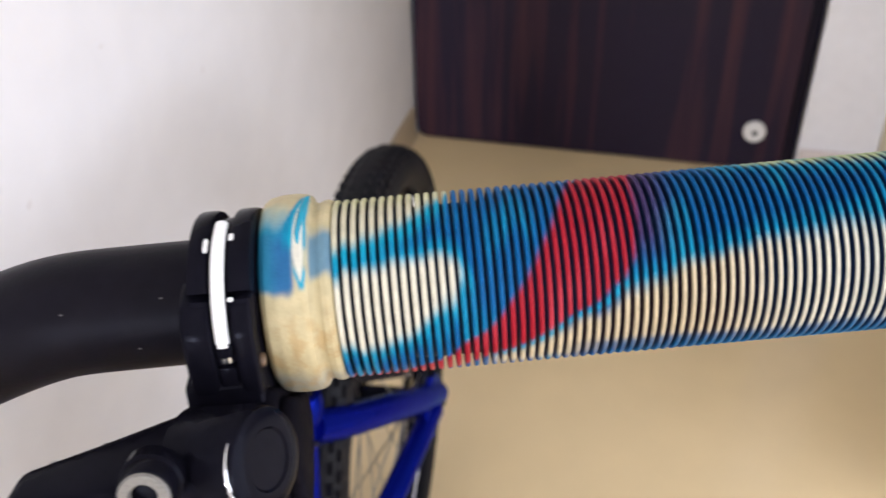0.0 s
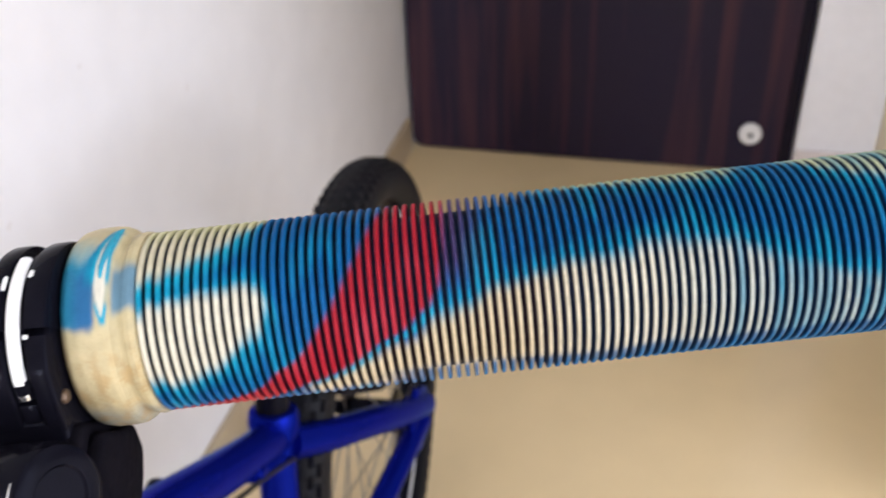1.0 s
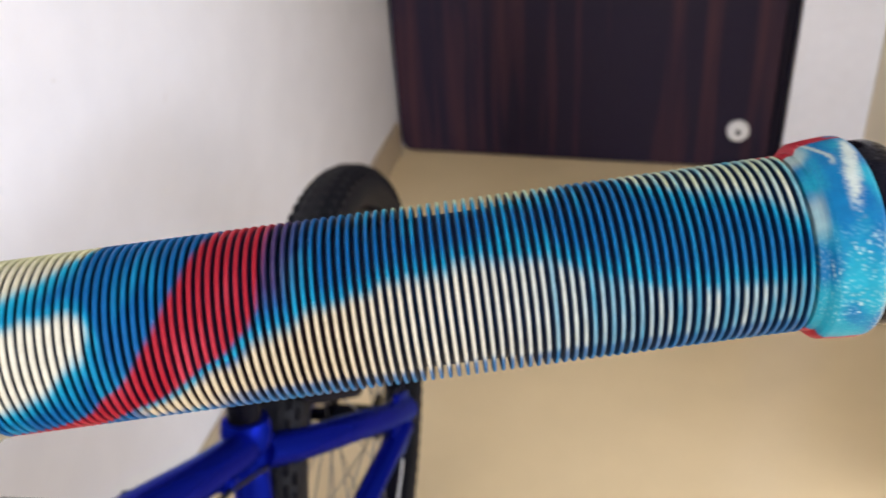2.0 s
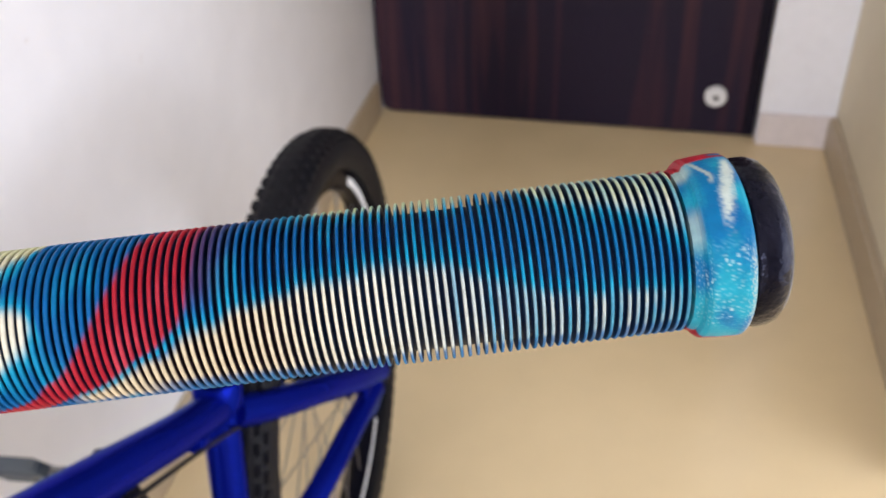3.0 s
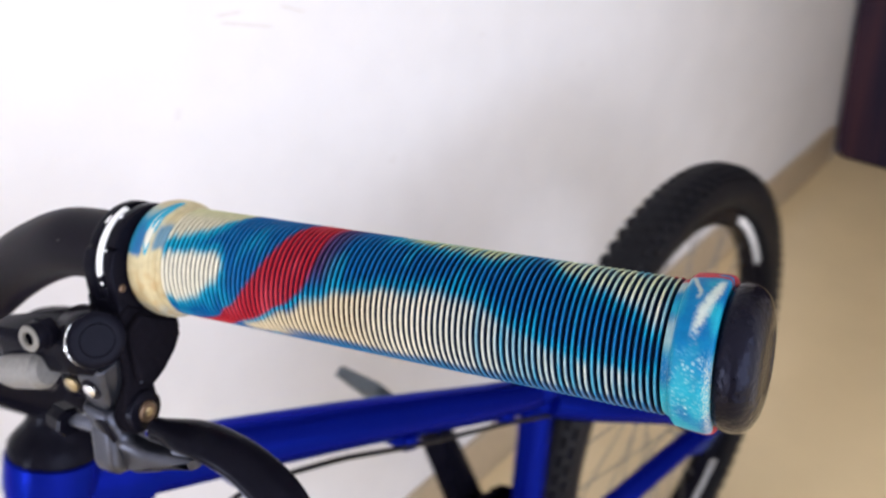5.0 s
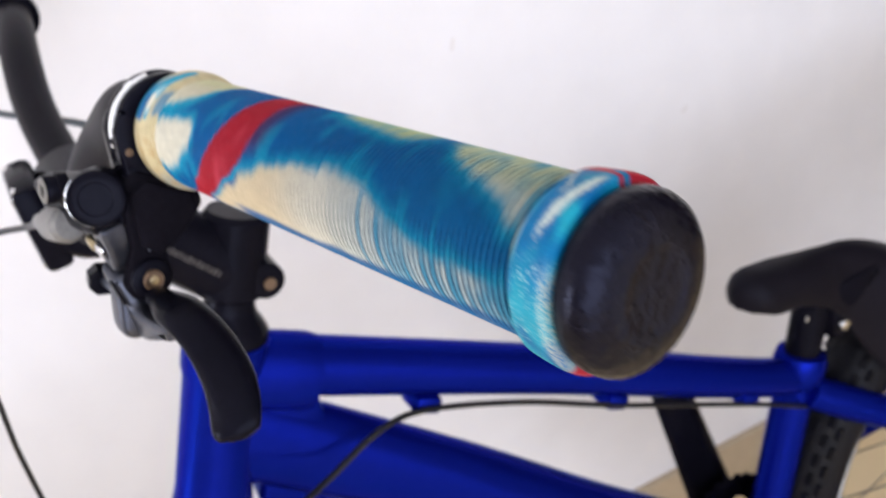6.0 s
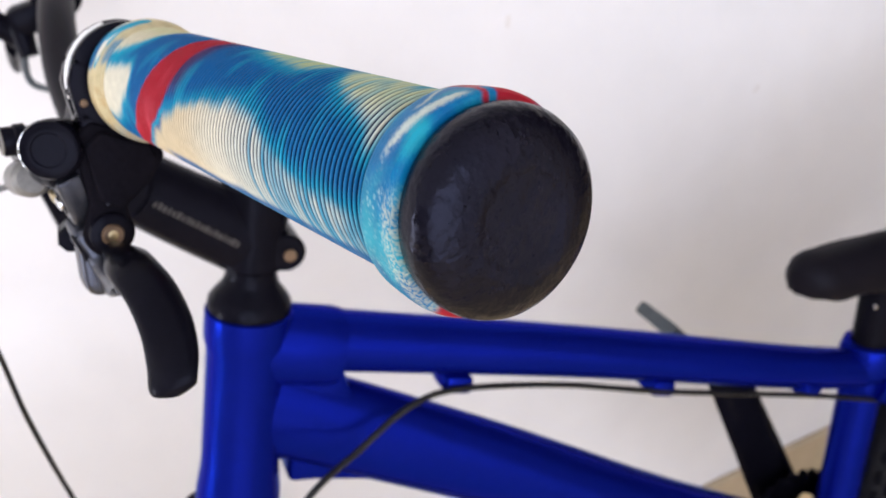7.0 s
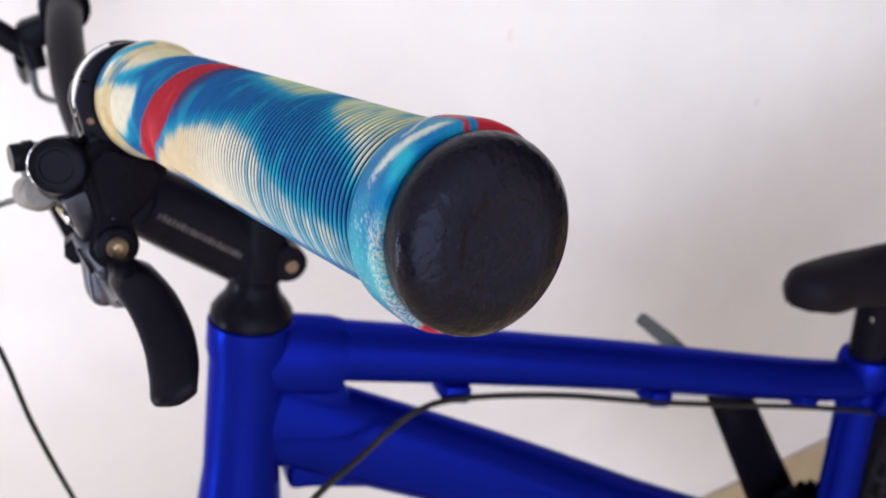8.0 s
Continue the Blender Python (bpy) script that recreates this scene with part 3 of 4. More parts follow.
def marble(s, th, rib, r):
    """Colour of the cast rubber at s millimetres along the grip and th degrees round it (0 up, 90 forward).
    The pale swirls lie on the crests of the ribs; deeper down, shade is painted into the colour."""
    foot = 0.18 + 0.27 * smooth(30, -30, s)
    unshaded = 1 - smooth(foot, foot + 0.32, R_TIP - r)
    th = (th + 180) % 360 - 180
    w = noise.noise(Vector((s * 0.09, th * 0.030, 3.1))) * 8 + noise.noise(Vector((s * 0.3, th * 0.05, 7.7))) * 3.0
    jit = (math.sin(rib * 12.9898) * 43758.5453) % 1.0 - 0.5 if rib >= 0 else 0.0
    t = th + w * 0.7 + jit * 5
    streak = noise.noise(Vector((s * 0.16, th * 0.02, 1.3)))
    fleck = noise.noise(Vector((s * 1.1, th * 0.035, 17.0)))
    c = mix(BLU, CYAN, 0.5 * smooth(0.1, 0.6, streak + 0.2 * jit + 0.25 * fleck) + 0.10 * smooth(20, 60, s))
    # cream on top at the inner end
    edge = curve(((-80, 32), (-70, 29), (-60, 19), (-55, 6), (-51, -8), (-48, -60)), s)
    a = smooth(5, -8, t - edge) * smooth(-125, -95, t)
    c = mix(mix(c, CYAN, smooth(22, 2, t - edge) * smooth(-45, -54, s)), mix(mix(CREAM, WHITISH, 0.3), YEL, 0.05 + 0.5 * smooth(5, -20, th)), a)
    # white blob below it
    up = curve(((-72, 50), (-66, 48), (-56, 41), (-50, 39), (-47.5, 62), (-46, 90)), s)
    low = curve(((-72, 92), (-66, 96), (-57, 84), (-51, 66), (-48, 55)), s)
    b = smooth(-6, 7, t - up) * smooth(6, -8, t - low) * smooth(-46, -50, s + jit * 2)
    c = mix(mix(c, CYAN, 0.85 * smooth(-18, 0, t - up) * smooth(16, 0, t - low) * smooth(-42, -48, s)), mix(CREAM, WHITISH, 0.7), b)
    # large cream field
    up = curve(((-46, 120), (-36, 98), (-27, 82), (-20, 68), (-10, 54), (-1, 47), (9, 42), (22, 39), (31, 46), (38, 58), (45, 68), (56, 74), (70, 78)), s)
    low = curve(((-46, 128), (-27, 120), (-5, 115), (20, 113), (40, 116), (60, 128)), s)
    f = smooth(-5, 8, t - up) * smooth(9, -6, t - low) * smooth(-47, -42, s)
    pale = mix(mix(CREAM, (0.56, 0.37, 0.17), 0.42 * smooth(12, -8, s)), WHITISH, 0.20 + 0.55 * smooth(-14, 15, s))
    stripe = smooth(12, 38, s) * max(0.0, min(1.0, 0.70 + 0.9 * jit))
    c = mix(c, CYAN, 0.8 * smooth(-18, 2, t - up) * smooth(-27, -18, s))
    c = mix(c, mix(pale, mix(CYAN, BLU, 0.3), min(0.9, stripe + 0.3 * smooth(20, 50, s) * smooth(-0.2, 0.4, fleck))), f)
    # yellow patch on top of the middle
    lim = curve(((-2, -22), (4, -12), (18, -6), (29, -3), (34, -18)), s)
    e = smooth(0, -14, t - lim) * smooth(-4, 5, s) * smooth(37, 27, s) * smooth(-100, -70, t)
    c = mix(c, CYAN, 0.7 * smooth(14, -4, t - lim) * smooth(-10, 2, s) * smooth(40, 28, s) * smooth(-100, -70, t))
    c = mix(c, mix(YEL, CYAN, 0.15 + 0.5 * smooth(-0.1, 0.5, fleck + jit * 0.4)), e)
    # pale patch on top of the outer end
    up = curve(((36, -30), (42, -16), (48, -2), (53, 7), (57, 12), (62, 18), (66, 26), (69, 36), (74, 42)), s)
    e = smooth(7, -8, t - up) * smooth(-60, -34, t) * smooth(36, 46, s)
    e *= smooth(-0.5, 0.2, noise.noise(Vector((s * 0.2, th * 0.03, 9.0))) + 0.2)
    c = mix(c, CYAN, 0.8 * smooth(20, 0, t - up) * smooth(36, 44, s) * smooth(-60, -34, t))
    c = mix(c, mix(mix(YEL, WHITISH, 0.25 + 0.6 * smooth(-5, 25, th)), CYAN, 0.1 + 0.7 * (jit + 0.5) * smooth(-0.3, 0.3, fleck + 0.1)), e)
    # red band
    lo = curve(((-130, -20), (-60, -22), (-23, -28.4), (27, -33.4), (60, -38.6), (85, -45), (106, -51.5), (125, -61), (150, -78)), th + w * 0.6)
    hi = curve(((-130, -10), (-60, -13), (-24, -18.3), (27, -19.5), (50, -20.5), (63, -22.5), (75, -27), (99, -38), (115, -45), (125, -49), (150, -58)), th + w * 0.6)
    r = smooth(-0.8, 0.8, s - lo) * smooth(0.8, -0.8, s - hi)
    c = mix(c, mix(NAVY, (0.10, 0.012, 0.05), 0.6), 0.8 * smooth(-0.5, 0.5, s - hi) * smooth(8.5, 1.5, s - hi) * smooth(58, 34, th) * smooth(-75, -40, th))
    c = mix(c, mix(RED, (0.50, 0.06, 0.09), 0.5 * smooth(0.1, 0.5, streak)), r)
    c = mix(c, CYAN, 0.8 * smooth(0.4, 1.2, s - hi) * smooth(3.2, 1.8, s - hi) * smooth(58, 68, th) * smooth(118, 108, th))
    c = mix(c, RED, smooth(67.5, 69, s) * smooth(-24, -29, th))
    # blue along the underside of the outer half
    c = mix(c, BLU, 0.85 * smooth(104, 113, th + w * 0.4) * smooth(155, 138, th) * smooth(-34, -24, s))
    # red underside
    c = mix(c, RED, smooth(140, 158, abs(t)) * smooth(20, -10, s))
    # shade painted into the grooves: navy, and maroon under the cream field
    return mix(mix(NAVY, (0.035, 0.010, 0.012), 0.8 * f * smooth(4, -8, s)), c, unshaded)


def flange_colour(s, th, inner):
    th = (th + 180) % 360 - 180
    w = noise.noise(Vector((s * 0.16, th * 0.03, 21.0))) * 12 + noise.noise(Vector((s * 0.5, th * 0.09, 4.0))) * 5
    fine = noise.noise(Vector((s * 2.8, th * 0.6, 8.0))) + 0.6 * noise.noise(Vector((s * 5.5, th * 1.3, 3.0)))
    if inner:
        # a blue patch that fades into the cream, beside a white lens edged with cyan
        k = smooth(4, 17, th + w * 0.8) * smooth(53, 47, th + w * 0.6) * smooth(-75.6, -76.6, s)
        c = mix(mix(CREAM, (0.43, 0.34, 0.15), 0.42), mix(BLU, CYAN, 0.1 + 0.4 * smooth(-78, -81, s)), 0.96 * k)
        c = mix(c, CYAN, 0.5 * smooth(-8, 6, th + w) * smooth(24, 10, th + w) * smooth(-75, -76, s))
        strand = curve(((-20, -74.2), (0, -75.6), (14, -77.0), (30, -77.2)), th)
        c = mix(c, mix(CYAN, BLU, 0.4), smooth(0.9, 0.4, abs(s - strand)) * smooth(-20, -12, th) * smooth(34, 22, th))
        mid = curve(((-16, -74.4), (10, -75.2), (30, -75.3), (50, -74.9)), th)
        half = curve(((-16, 0.0), (0, 0.55), (20, 0.85), (32, 0.9), (44, 0.4), (50, 0.0)), th)
        on = smooth(-18, -12, th) * smooth(54, 50, th)
        c = mix(c, CYAN, on * smooth(half + 0.65, half + 0.3, abs(s - mid)) * (1 - 0.8 * smooth(26, 32, th) * smooth(44, 38, th)))
        c = mix(c, WHITISH, on * smooth(half + 0.1, half - 0.2, abs(s - mid)))
        c = mix(c, mix(BLU, CYAN, 0.35), 0.35 * smooth(100, 116, th + w))
        c = mix(c, mix(BLU, CYAN, 0.4), 0.75 * smooth(-74, -73.4, s) * smooth(8, 24, th + w) * smooth(54, 44, th + w))
        # brown low on the flange: speckle, with shade painted into the colour
        return mix(c, (0.38, 0.24, 0.09), min(0.55, 0.1 + 0.5 * smooth(-0.1, 0.5, noise.noise(Vector((s * 0.5, th * 0.09, 2.0))) + 0.4 * fine)) * smooth(46, 84, th))
    c = mix(mix(BLU, CYAN, 0.18), mix(CYAN, (0.02, 0.24, 0.30), 0.5), smooth(-0.2, 0.45, noise.noise(Vector((s * 0.2, th * 0.04, 5.0))) + 0.15 * fine + 0.35 * smooth(50, 90, th)))
    c = mix(c, BLU, 0.6 * smooth(0.0, 0.4, noise.noise(Vector((s * 0.22, th * 0.05, 15.0)))) * smooth(70, 30, th))
    c = mix(c, (0.42, 0.48, 0.42), 0.5 * smooth(74.4, 73.4, s) * smooth(24, 34, th + w * 0.5) * smooth(58, 46, th + w * 0.5))
    # a cream hook beside the neck
    hook = curve(((-16, 74.6), (-4, 76.0), (6, 77.6), (12, 77.4)), th)
    c = mix(c, mix(CREAM, CYAN, 0.25), 0.75 * smooth(0.7, 0.25, abs(s - hook + fine * 0.2)) * smooth(-18, -12, th) * smooth(14, 8, th))
    # slanting white swirl from the middle to the outer edge
    mid = curve(((-10, 81.4), (4, 80.8), (18, 79.7), (30, 78.9), (44, 78.4)), th)
    wide = curve(((-10, 0.8), (8, 1.1), (24, 1.2), (36, 0.7)), th)
    c = mix(c, (0.56, 0.60, 0.50), 0.8 * smooth(wide + 0.7, wide * 0.2, abs(s - mid + w * 0.06 + fine * 0.5)) * smooth(-14, -4, th) * smooth(46, 30, th + fine * 8))
    c = mix(c, mix(CREAM, CYAN, 0.3), 0.7 * smooth(75.5, 73.5, s) * smooth(8, -6, th + w) * smooth(-30, -18, th))
    # fine pale speckle low on the side and along the outer rim
    low = smooth(46, 62, th) * smooth(116, 100, th)
    c = mix(c, (0.50, 0.60, 0.56), 0.7 * low * smooth(0.12, 0.65, fine) * (0.35 + 0.65 * smooth(-0.1, 0.4, noise.noise(Vector((s * 0.35, th * 0.06, 30.0))))))
    c = mix(c, CREAM, 0.55 * smooth(81.2, 82.4, s + fine * 0.8) * smooth(48, 66, th) * smooth(0.0, 0.4, fine + 0.25))
    e = smooth(-15, -18, th + w * 0.3) * smooth(-66, -52, th + w)
    e *= 1 - smooth(3.2, 2.2, abs(th + 22)) * smooth(79.2, 80.2, s)
    return mix(c, RED, min(1, e + smooth(128, 133, th + w * 0.3)))


def grip_mesh(profile, seg, colour):
    """A turned rubber body along the grip with a colour for each point."""
    bm = bmesh.new()
    lay = bm.verts.layers.float_color.new("marble")
    rings = []
    for s, r, rib in profile:
        ring = []
        for i in range(seg):
            th = 360 * i / seg - 180
            v = bm.verts.new(g(s, r * math.cos(radians(th)), r * math.sin(radians(th))))
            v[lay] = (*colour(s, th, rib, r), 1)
            ring.append(v)
        rings.append(ring)
    for a, b in zip(rings, rings[1:]):
        for i in range(seg):
            j = (i + 1) % seg
            bm.faces.new((a[i], a[j], b[j], b[i]))
    return bm


def grip_rubber():
    m = material("marbled_rubber", (0.5, 0.5, 0.5), 0.42, vary=0.1, scale=150, bump=0.12, bump_scale=1500, spec=0.12)
    nt = m.node_tree
    bs = nt.nodes["Principled BSDF"]
    at = nt.nodes.new("ShaderNodeAttribute")
    at.attribute_name = "marble"
    n = nt.nodes.new("ShaderNodeTexNoise")
    tc = nt.nodes.new("ShaderNodeTexCoord")
    n.inputs["Scale"].default_value, n.inputs["Detail"].default_value = 420, 5
    nt.links.new(tc.outputs["Object"], n.inputs["Vector"])
    mr = nt.nodes.new("ShaderNodeMapRange")
    mr.inputs["From Min"].default_value, mr.inputs["From Max"].default_value = 0.3, 0.7
    mr.inputs["To Min"].default_value, mr.inputs["To Max"].default_value = 0.9, 1.06
    nt.links.new(n.outputs["Fac"], mr.inputs["Value"])
    mu = nt.nodes.new("ShaderNodeVectorMath")
    mu.operation = "SCALE"
    nt.links.new(at.outputs["Color"], mu.inputs[0])
    nt.links.new(mr.outputs[0], mu.inputs["Scale"])
    nt.links.new(mu.outputs[0], bs.inputs["Base Color"])
    return m


MARBLE = grip_rubber()
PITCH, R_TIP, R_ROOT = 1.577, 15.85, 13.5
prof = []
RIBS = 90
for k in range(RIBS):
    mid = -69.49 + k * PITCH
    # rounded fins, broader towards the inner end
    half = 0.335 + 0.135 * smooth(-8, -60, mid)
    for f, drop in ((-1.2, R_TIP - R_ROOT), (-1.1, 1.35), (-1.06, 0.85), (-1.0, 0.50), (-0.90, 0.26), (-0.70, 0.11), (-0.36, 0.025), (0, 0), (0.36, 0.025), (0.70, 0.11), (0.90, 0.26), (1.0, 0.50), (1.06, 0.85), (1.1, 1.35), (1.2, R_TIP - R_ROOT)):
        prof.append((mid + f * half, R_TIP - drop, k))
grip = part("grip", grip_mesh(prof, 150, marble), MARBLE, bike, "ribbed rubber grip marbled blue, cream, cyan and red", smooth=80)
FL1 = [(-82.0, 12.5), (-81.8, 16.6), (-81.0, 17.2), (-79.0, 17.6), (-76.5, 17.65), (-74.8, 17.4), (-74.0, 17.0), (-73.6, 16.2), (-73.2, 15.75), (-72.6, 15.65), (-72.0, 16.0), (-71.1, 16.15), (-70.4, 15.9), (-70.05, 15.3), (-69.9, 12.4)]
fine = []
for (s0, r0), (s1, r1) in zip(FL1, FL1[1:]):
    fine += [(s0 + (s1 - s0) * i / 6, r0 + (r1 - r0) * i / 6, -1) for i in range(6)]
part("inner_flange", grip_mesh(fine + [(-69.9, 12.4, -1)], 320, lambda s, th, k, r: flange_colour(s, th, True)), MARBLE, grip, smooth=50)
FL2 = [(71.95, 12.4), (72.0, 15.5), (72.8, 15.9), (73.6, 16.0), (74.0, 17.0), (74.7, 17.6), (77.5, 17.9), (80.8, 18.1), (82.0, 17.98), (82.6, 17.6), (82.82, 17.0), (82.84, 14.0)]
fine = []
for (s0, r0), (s1, r1) in zip(FL2, FL2[1:]):
    fine += [(s0 + (s1 - s0) * i / 6, r0 + (r1 - r0) * i / 6, -1) for i in range(6)]
part("outer_flange", grip_mesh(fine + [(82.84, 14.0, -1)], 320, lambda s, th, k, r: flange_colour(s + max(0.0, 17.98 - r) if s > 81.9 else s, th, False)), MARBLE, grip, smooth=50)
# raised seam on the inner flange
part("seam", sweep([g(-74.2 - 0.03 * (t + 18) if t < 20 else -75.34 + 0.012 * (t - 20), 17.25 * math.cos(radians(t)), 17.25 * math.sin(radians(t))) for t in range(-20, 30, 4)], lambda t: 0.00055 * min(1, 0.3 + 6 * t * (1 - t)), 8), material("cyan_rubber", CYAN, 0.45, vary=0.3, scale=400), grip)
GX = GM @ pose(0, 0, 0, 0, 90, 0)


def turned(profile, seg=64):
    """Turns (along, radius) pairs in millimetres round the grip's axis."""
    return lathe([(s / 1000, r / 1000) for s, r in profile], GX, seg)


part("end_plug", turned([(82.85, 13.5), (82.9, 15.8), (83.6, 16.4), (85.2, 16.75), (87.2, 16.7), (88.8, 16.1), (90.2, 14.7), (91.2, 12.6), (91.75, 10.2), (91.86, 8.7), (91.8, 7.9), (91.58, 7.1), (91.52, 6.6), (91.56, 3.0), (91.6, 0.4)], 72), CAPRUB, grip, "black rubber end plug with a sunken centre", smooth=60)

# ---- brake lever on the left ----
CU, CV = 1.8, 4.5   # the clamp's centre, set forward of the grip's axis to fit the camera's view
lev = part("brake_lever", turned([(-92.2, 11.3), (-92.2, 13.2), (-91.6, 13.8), (-84.0, 13.8), (-82.8, 13.2), (-82.6, 11.3)], 56), BLACK, bike, "black brake lever clamp with silver lever parts", smooth=30)


def c_at(s, r, a):
    """A point of the clamp: along the bar, from the clamp's centre, degrees from up towards the front."""
    return g(s, CU + r * math.cos(radians(a)), CV + r * math.sin(radians(a)))


def arc_band(s0, s1, r0, r1, a0, a1, n=40):
    """A bent strip round the clamp's centre, with rounded edges."""
    e = min(0.7, (s1 - s0) * 0.25)
    prof_ = [(s0, r0), (s0, r1 - e), (s0 + 0.3 * e, r1 - 0.3 * e), (s0 + e, r1), (s1 - e, r1), (s1 - 0.3 * e, r1 - 0.3 * e), (s1, r1 - e), (s1, r0)]
    bm = bmesh.new()
    rows = [[bm.verts.new(c_at(s, r, a0 + (a1 - a0) * i / n)) for s, r in prof_] for i in range(n + 1)]
    for p, q in zip(rows, rows[1:]):
        for i in range(len(prof_)):
            k = (i + 1) % len(prof_)
            bm.faces.new((p[i], p[k], q[k], q[i]))
    bm.faces.new(rows[0][::-1])
    bm.faces.new(rows[-1])
    bmesh.ops.recalc_face_normals(bm, faces=bm.faces)
    return bm


for s0, s1 in ((-92.6, -89.0), (-86.1, -82.3)):
    part("clamp_cap", arc_band(s0, s1, 11.0, 16.7, -120, 45.5), BLACK, lev)
    part("clamp_jaw", arc_band(s0 + 0.12, s1 - 0.12, 11.0, 16.45, 50, 205), BLACK, lev)
part("clamp_core", arc_band(-89.0, -86.1, 11.0, 15.3, -120, 205), BLACK, lev)
part("strap", sweep([c_at(-87.55, 16.5, t) for t in range(-2, 79, 3)], lambda t: (0.0007, 0.00110), 8, up=GA), WHITE, lev, "white plastic strip in the clamp slot")
part("slot_gap", sweep([c_at(-87.55, 16.6, t) for t in (74, 77, 80, 83, 86)], lambda t: (0.0005, 0.0013), 8, up=GA), BLACK, lev)
part("slot_end", sweep([c_at(-87.4, 17.0, t) for t in (81.5, 82.5, 84, 85)], lambda t: (0.0004, 0.0008), 8, up=GA), CHROME, lev)
for k, th, n in ((-1, 17, 4), (1, 12, 2), (1, 50, 1)):
    part("chip", sweep([c_at(-87.55 + k * 2.0, 16.72, th + t) for t in (-1.2 * n, -0.9 * n, 0, 0.9 * n, 1.2 * n)], lambda t: (0.00022, 0.00042 if 0.2 < t < 0.8 else 0.0002), 8, up=GA), WHITE, lev, "bare chip in the paint")
# outlines in (forward, up) millimetres with thickness along the bar, or in (along, up) with thickness forward
SU = GM @ Matrix.Diagonal((0.001, 0.001, 0.001, 1))
PL = GM @ Matrix(((0, 0, 0.001, 0), (0, 0.001, 0, 0), (0.001, 0, 0, 0), (0, 0, 0, 1)))
for s0, s1 in ((-94.0, -89.05), (-86.05, -82.5)):
    part("clamp_cheek", plate([(12, 13), (17.6, 12), (20.6, 8), (21.7, 2), (22.4, -4), (12, -4), (8, 4)], s0, s1, 0.8, PL, 3), BLACK, lev)
part("clamp_bridge", plate([(12, 2.0), (21.3, 2.0), (22.1, -4), (12, -4)], -89.0, -86.1, 0.3, PL, 2), BLACK, lev)
part("clamp_block", plate([(12, -1), (21.9, -1), (23.2, -7), (27, -10.5), (30, -11), (30, -20), (10, -16), (6, -4)], -95.2, -82.5, 1.0, PL, 3), BLACK, lev)
part("cheek_screw", lathe([(-0.0006, 0.0013), (0.0003, 0.0012), (0.0006, 0.0008), (0.0006, 0.0002)], axis_frame(g(-82.3, 1.4, 19.2), GA), 16), BROWN, lev, "small brown screw")
lobe = [(29.3 + 7.6 * math.cos(radians(a)), -36.0 + 7.6 * math.sin(radians(a))) for a in range(200, 371, 17)]
part("bracket", plate([(4.5, -15), (12, -11), (20, -4), (26, -6), (28.5, -14), (30.5, -25)] + [p for p in lobe[::-1] if p[1] < -33 or p[0] < 28] + [(21.5, -31), (12, -27.5), (5, -22.5)], -86.0, -81.0, 1.4, PL, 4), CAST, lev)
part("bracket_web", plate([(8, -16), (14, -12), (19, -7), (25, -9), (26.5, -15), (28, -25), (24, -30), (18, -28.5), (12, -25.5), (8, -22)], -81.4, -78.2, 1.3, PL, 4), CAST, lev)
part("bracket_boss", lathe([(0, 0.0066), (0.0018, 0.0062), (0.0022, 0.0056)], axis_frame(g(-81.6, -36, 29.3), GA), 32), BLACK, lev)
# a silver strip stands in for the highlight in the bracket slot
part("slot_glint", sweep([g(-80.9, u_, 25.6 - 0.25 * (u_ + 25)) for u_ in (-22, -22.4, -25, -27.6, -28)], lambda t: (0.0004, 0.0006 if 0.1 < t < 0.9 else 0.0002), 8, up=GA), SILVER, lev, "silver strip standing for a glint in the slot")
KA = (GA * 0.88 + GU * 0.27 + GV * 0.38).normalized()
KN = axis_frame(g(-89.2, -8.6, 30.4), KA)
part("knob", lathe([(-0.005, 0.0084), (0.0010, 0.0086), (0.0074, 0.0086), (0.0087, 0.0080), (0.0093, 0.0069), (0.0092, 0.0050), (0.0088, 0.0046), (0.0088, 0.0003)], KN, 48), BLACK, lev, "round black reservoir cap")
rim = [KN @ (Matrix.Rotation(radians(a), 4, "Z") @ Vector((0.0084, 0, 0.0078))) for a in range(0, 361, 10)]
# worn bare edge on the side away from the grip
rim = [p for p in rim if (p - KN.translation).dot(GV * 0.8 - GA * 0.6 + GU * 0.25) > 0.0042]
part("knob_rim", sweep(rim, lambda t: 0.00036 * (0.15 + 0.85 * math.sin(3.1 * t + 0.02) * (0.8 + 0.2 * math.sin(23 * t))), 8), CHROME, lev, "worn bare edge of the cap")
part("cylinder_body", plate([(-84, 24), (-84, 37), (-92, 39.0), (-104, 39.8), (-117, 40.8), (-121, 39), (-120, 32), (-108, 27), (-97, 22)], -18.5, -5.2, 2.2, GM @ Matrix(((0.001, 0, 0, 0), (0, 0, 0.001, 0), (0, 0.001, 0, 0), (0, 0, 0, 1))), 3), BLACK, lev)
sk = axis_frame(g(-97.6, -4.0, 38.0), GV * 0.93 + GU * 0.30)
part("socket_bolt", lathe([(0.0046, 0.0039), (0.0050, 0.0036), (0.0050, 0.0022), (0.0044, 0.0021), (0.0043, 0.0019)], sk, 28, caps=False), WORN, lev, "worn steel socket head bolt")
part("bolt_collar", lathe([(-0.002, 0.0048), (0.0008, 0.0048), (0.0012, 0.0043), (0.0042, 0.0043), (0.0045, 0.0041), (0.0045, 0.0023), (0.0030, 0.0022), (0.0030, 0.0002)], sk, 28), BLACK, lev)
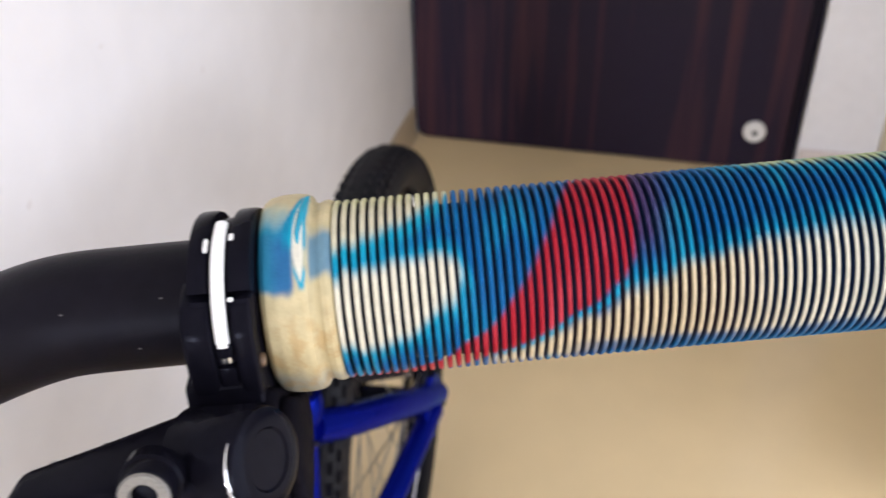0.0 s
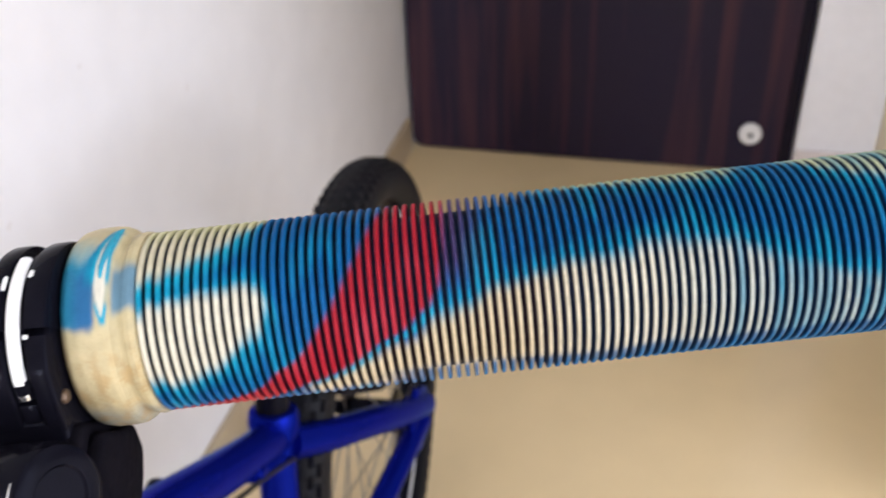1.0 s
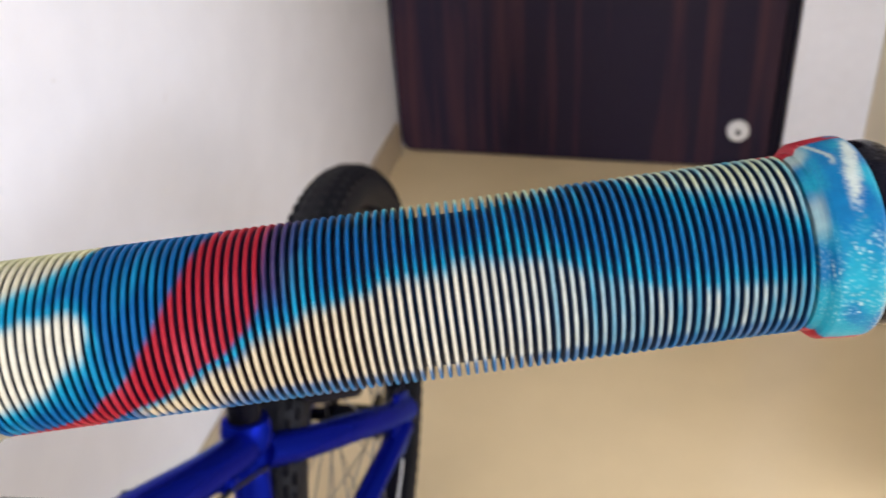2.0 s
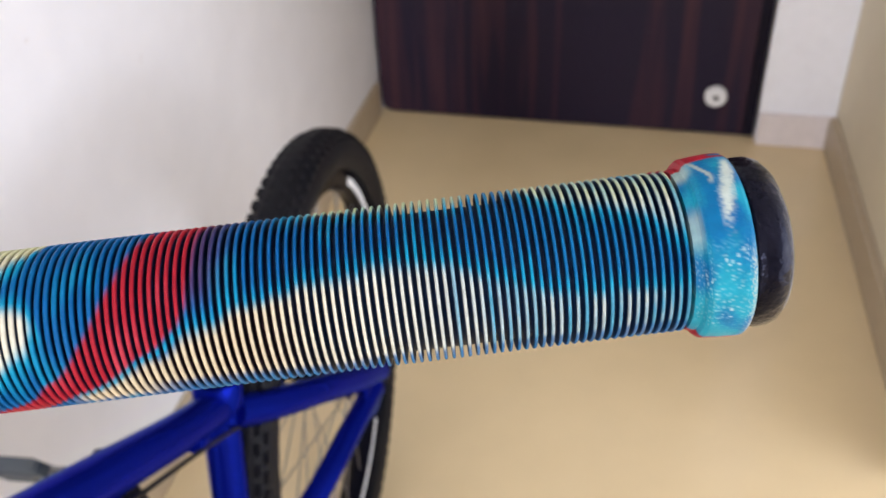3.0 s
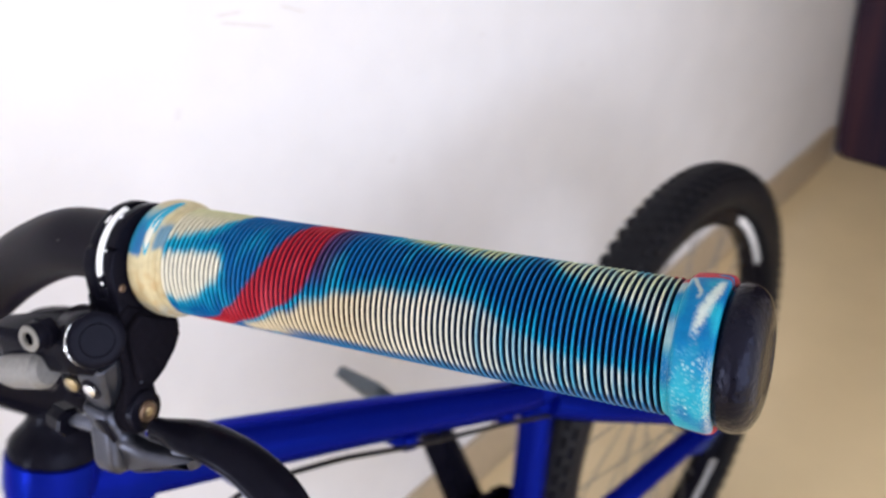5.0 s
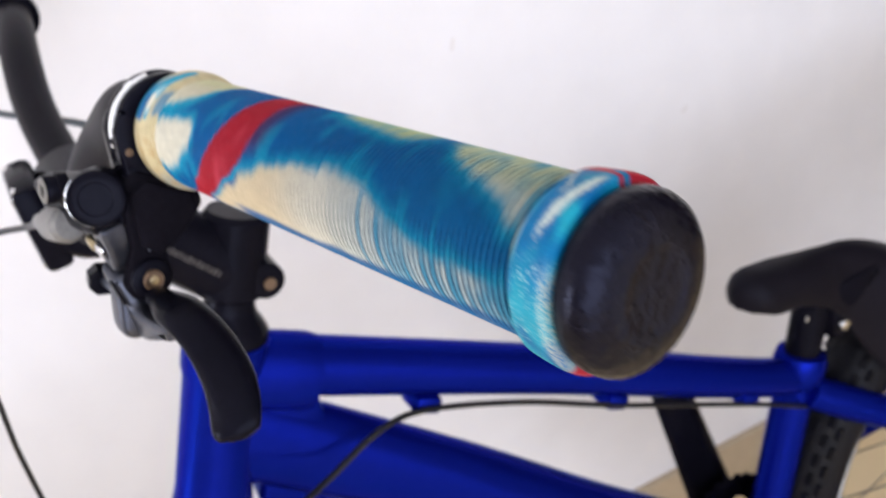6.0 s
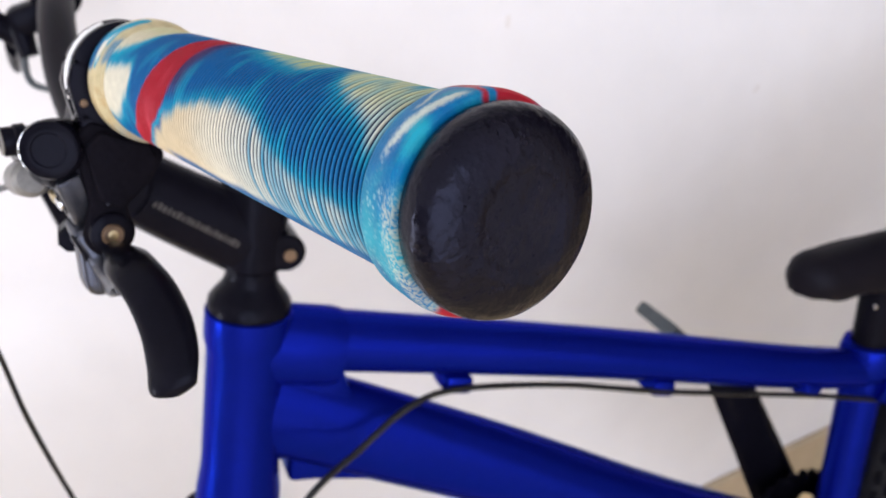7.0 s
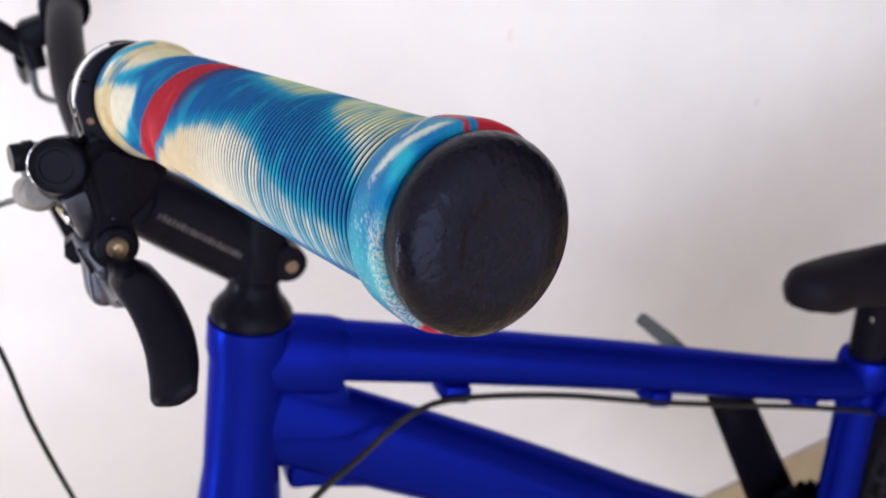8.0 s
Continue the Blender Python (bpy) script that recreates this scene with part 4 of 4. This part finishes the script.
part("hose_fitting", lathe([(0, 0.0044), (0.002, 0.0058), (0.013, 0.0056), (0.018, 0.0044), (0.023, 0.0030), (0.026, 0.0028)], axis_frame(g(-100, -16.5, 39.5), GV * 0.10 - GA * 0.97 - GU * 0.16), 28), BAREMETAL, lev, "bare silver hose fitting")
part("pivot_bolt", lathe([(0, 0.0033), (0.0012, 0.0033), (0.0017, 0.0028), (0.0017, 0.0018)], axis_frame(g(-80.0, -36, 29.3), GA), 24), BROWN, lev, "brown plated pivot bolt")
part("pivot_socket", lathe([(0.0008, 0.0019), (0.0015, 0.0018), (0.0018, 0.0013), (0.0018, 0.0002)], axis_frame(g(-80.0, -36, 29.3), GA), 20), BRASS, lev, "bright brass bolt centre")
part("lever_base", plate([(-96.5, -30), (-86.5, -32.5), (-84.8, -35), (-84.4, -43), (-78, -44.5), (-70, -43.5), (-62, -42.4), (-56, -42), (-56, -44), (-64, -47.5), (-74, -52), (-84, -56), (-90, -54), (-94.5, -44)], 31, 38.6, 2.6, SU, 4), LINK, lev, "blue grey alloy lever with a slot")
part("lever_body", plate([(26.5, -36), (36.5, -35), (39.2, -39), (42.6, -50), (41.6, -54), (35, -57), (29, -54), (26.5, -48)], -95.6, -86.2, 2.4, PL, 4), LINK, lev)
# the slot is not cut; a black strip stands for its shade
part("lever_slot_shade", sweep([g(-88.6 - 0.25 * (u_ + 37), u_, 38.6) for u_ in (-34.0, -34.8, -38.5, -41.6, -42.4)], lambda t: (0.0026 if 0.1 < t < 0.9 else 0.0014, 0.0005), 12, up=GV), BLACK, lev, "black strip for the shaded slot in the lever")
part("link", plate([(-93.8, -17), (-81.5, -16), (-84.5, -29.5), (-87, -32), (-92.5, -32), (-94.5, -29)], 29, 36.6, 1.3, SU, 3), LINK, lev, "blue grey alloy link")
part("link_recess", plate([(28, -17), (36, -18), (37, -27), (35, -31), (28, -31)], -101.5, -94.0, 1.0, PL, 3), BLACK, lev)
part("screw_seat", lathe([(0, 0.0036), (0.0006, 0.0034), (0.0007, 0.0026)], axis_frame(g(-89.2, -23.8, 36.4), GV), 24), BLACK, lev)
part("set_screw", lathe([(0, 0.0023), (0.0011, 0.0022), (0.0015, 0.0014), (0.0015, 0.0002)], axis_frame(g(-89.2, -23.8, 36.6), GV), 20), CHROME, lev)
part("small_screw", lathe([(0, 0.0026), (0.0009, 0.0025), (0.0013, 0.0016), (0.0013, 0.0002)], axis_frame(g(-96.6, -23.4, 36.6), GV), 20), BRASS, lev)
part("reach_nut", lathe([(-0.004, 0.0034), (-0.003, 0.0046), (0.0035, 0.0048), (0.0046, 0.0042)], axis_frame(g(-109.5, -41, 36.4), GA * 0.9 + GV * 0.2), 8), BLACK, lev, smooth=20)
part("reach_screw", rod(g(-106, -40.8, 36.0), g(-95, -40, 36.4), 0.0022, seg=14), SILVER, lev)
part("blade", sweep(spline([g(*p) for p in ((-75, -39.5, 31.8), (-65, -38.6, 32), (-54, -38.5, 32.2), (-43, -42, 32.4), (-33, -47.5, 34.2), (-27, -52.6, 37.0), (-22.9, -57.9, 40.8), (-21.2, -60.4, 42.0))], 8), lambda t: ((0.0062 + 0.0014 * t) * (0.55 + 0.45 * smooth(0.0, 0.22, t)) * max(0.03, 1 - max(0, (t - 0.72) / 0.28) ** 2.6) ** 0.5, 0.0034 * max(0.12, 1 - max(0, (t - 0.72) / 0.28) ** 2.6) ** 0.5), 24, up=GU), BLACK, lev, "curved black two finger blade")
part("blade_edge", sweep(spline([g(*p) for p in ((-66, -42.3, 35.6), (-56, -42.5, 35.4), (-44.5, -46, 36.6), (-35, -51.5, 39.2), (-30.5, -55.2, 40.9))], 6), lambda t: 0.0010 * min(1, 6 * (1 - t) + 0.2), 8), SILVER, lev, "bare silver edge of the blade")

part("brake_cable", sweep(spline([g(-122, -20.2, 41.8), g(-150, -29, 43), g(-180, -36.5, 50), g(-198, -42, 68), (0.086, -0.006, 0.968), (0.086, 0.011, 0.934), (0.083, 0.006, 0.880), (0.079, 0.003, 0.831), (0.07, 0.0, 0.74), (0.05, 0.012, 0.675)], 8), 0.0012, 10), HOSE, bike, "thin dark brake cable hanging from the lever")
part("rear_cable", sweep(spline([(0.03, 0.035, 0.672), (0.045, 0.06, 0.695), (0.05, 0.097, 0.737), (0.035, 0.138, 0.741), (0.025, 0.177, 0.745), (0.019, 0.212, 0.734),
                                 (0.018, 0.278, 0.698), (0.017, 0.352, 0.648), (0.017, 0.478, 0.570), (0.017, 0.545, 0.525)], 8), 0.0021, 10), HOSE, bike, "dark grey brake hose under the top tube")

# ---- right side of the handlebar ----
part("grip", rod((-0.255, 0.0903, 0.9992), (-0.37, 0.0965, 1.0035), 0.0155), RUBBER, bike, "second grip close to the wall")
rl = part("brake_lever", rod((-0.205, 0.087, 0.9968), (-0.222, 0.088, 0.9975), 0.0165), BLACK, bike, "black brake lever beside the wall")
part("body", join(box(-0.222, -0.200, 0.052, 0.082, 0.978, 0.998, 0.006), rod((-0.212, 0.058, 0.992), (-0.204, 0.055, 0.966), 0.009, 0.0062), rod((-0.212, 0.056, 0.975), (-0.212, 0.040, 0.999), 0.008)), BLACK, rl)
part("blade", sweep(spline([(-0.22, 0.045, 0.972), (-0.25, 0.04, 0.955), (-0.29, 0.043, 0.95)], 6), lambda t: (0.003, 0.006), 12), BLACK, rl)
part("hose", sweep(spline([(-0.205, 0.052, 0.968), (-0.204, 0.048, 0.953), (-0.196, 0.0545, 0.9455), (-0.15, 0.0785, 0.945), (-0.10, 0.0985, 0.946), (-0.055, 0.112, 0.938)], 8), 0.0023, 10), GREY, rl)
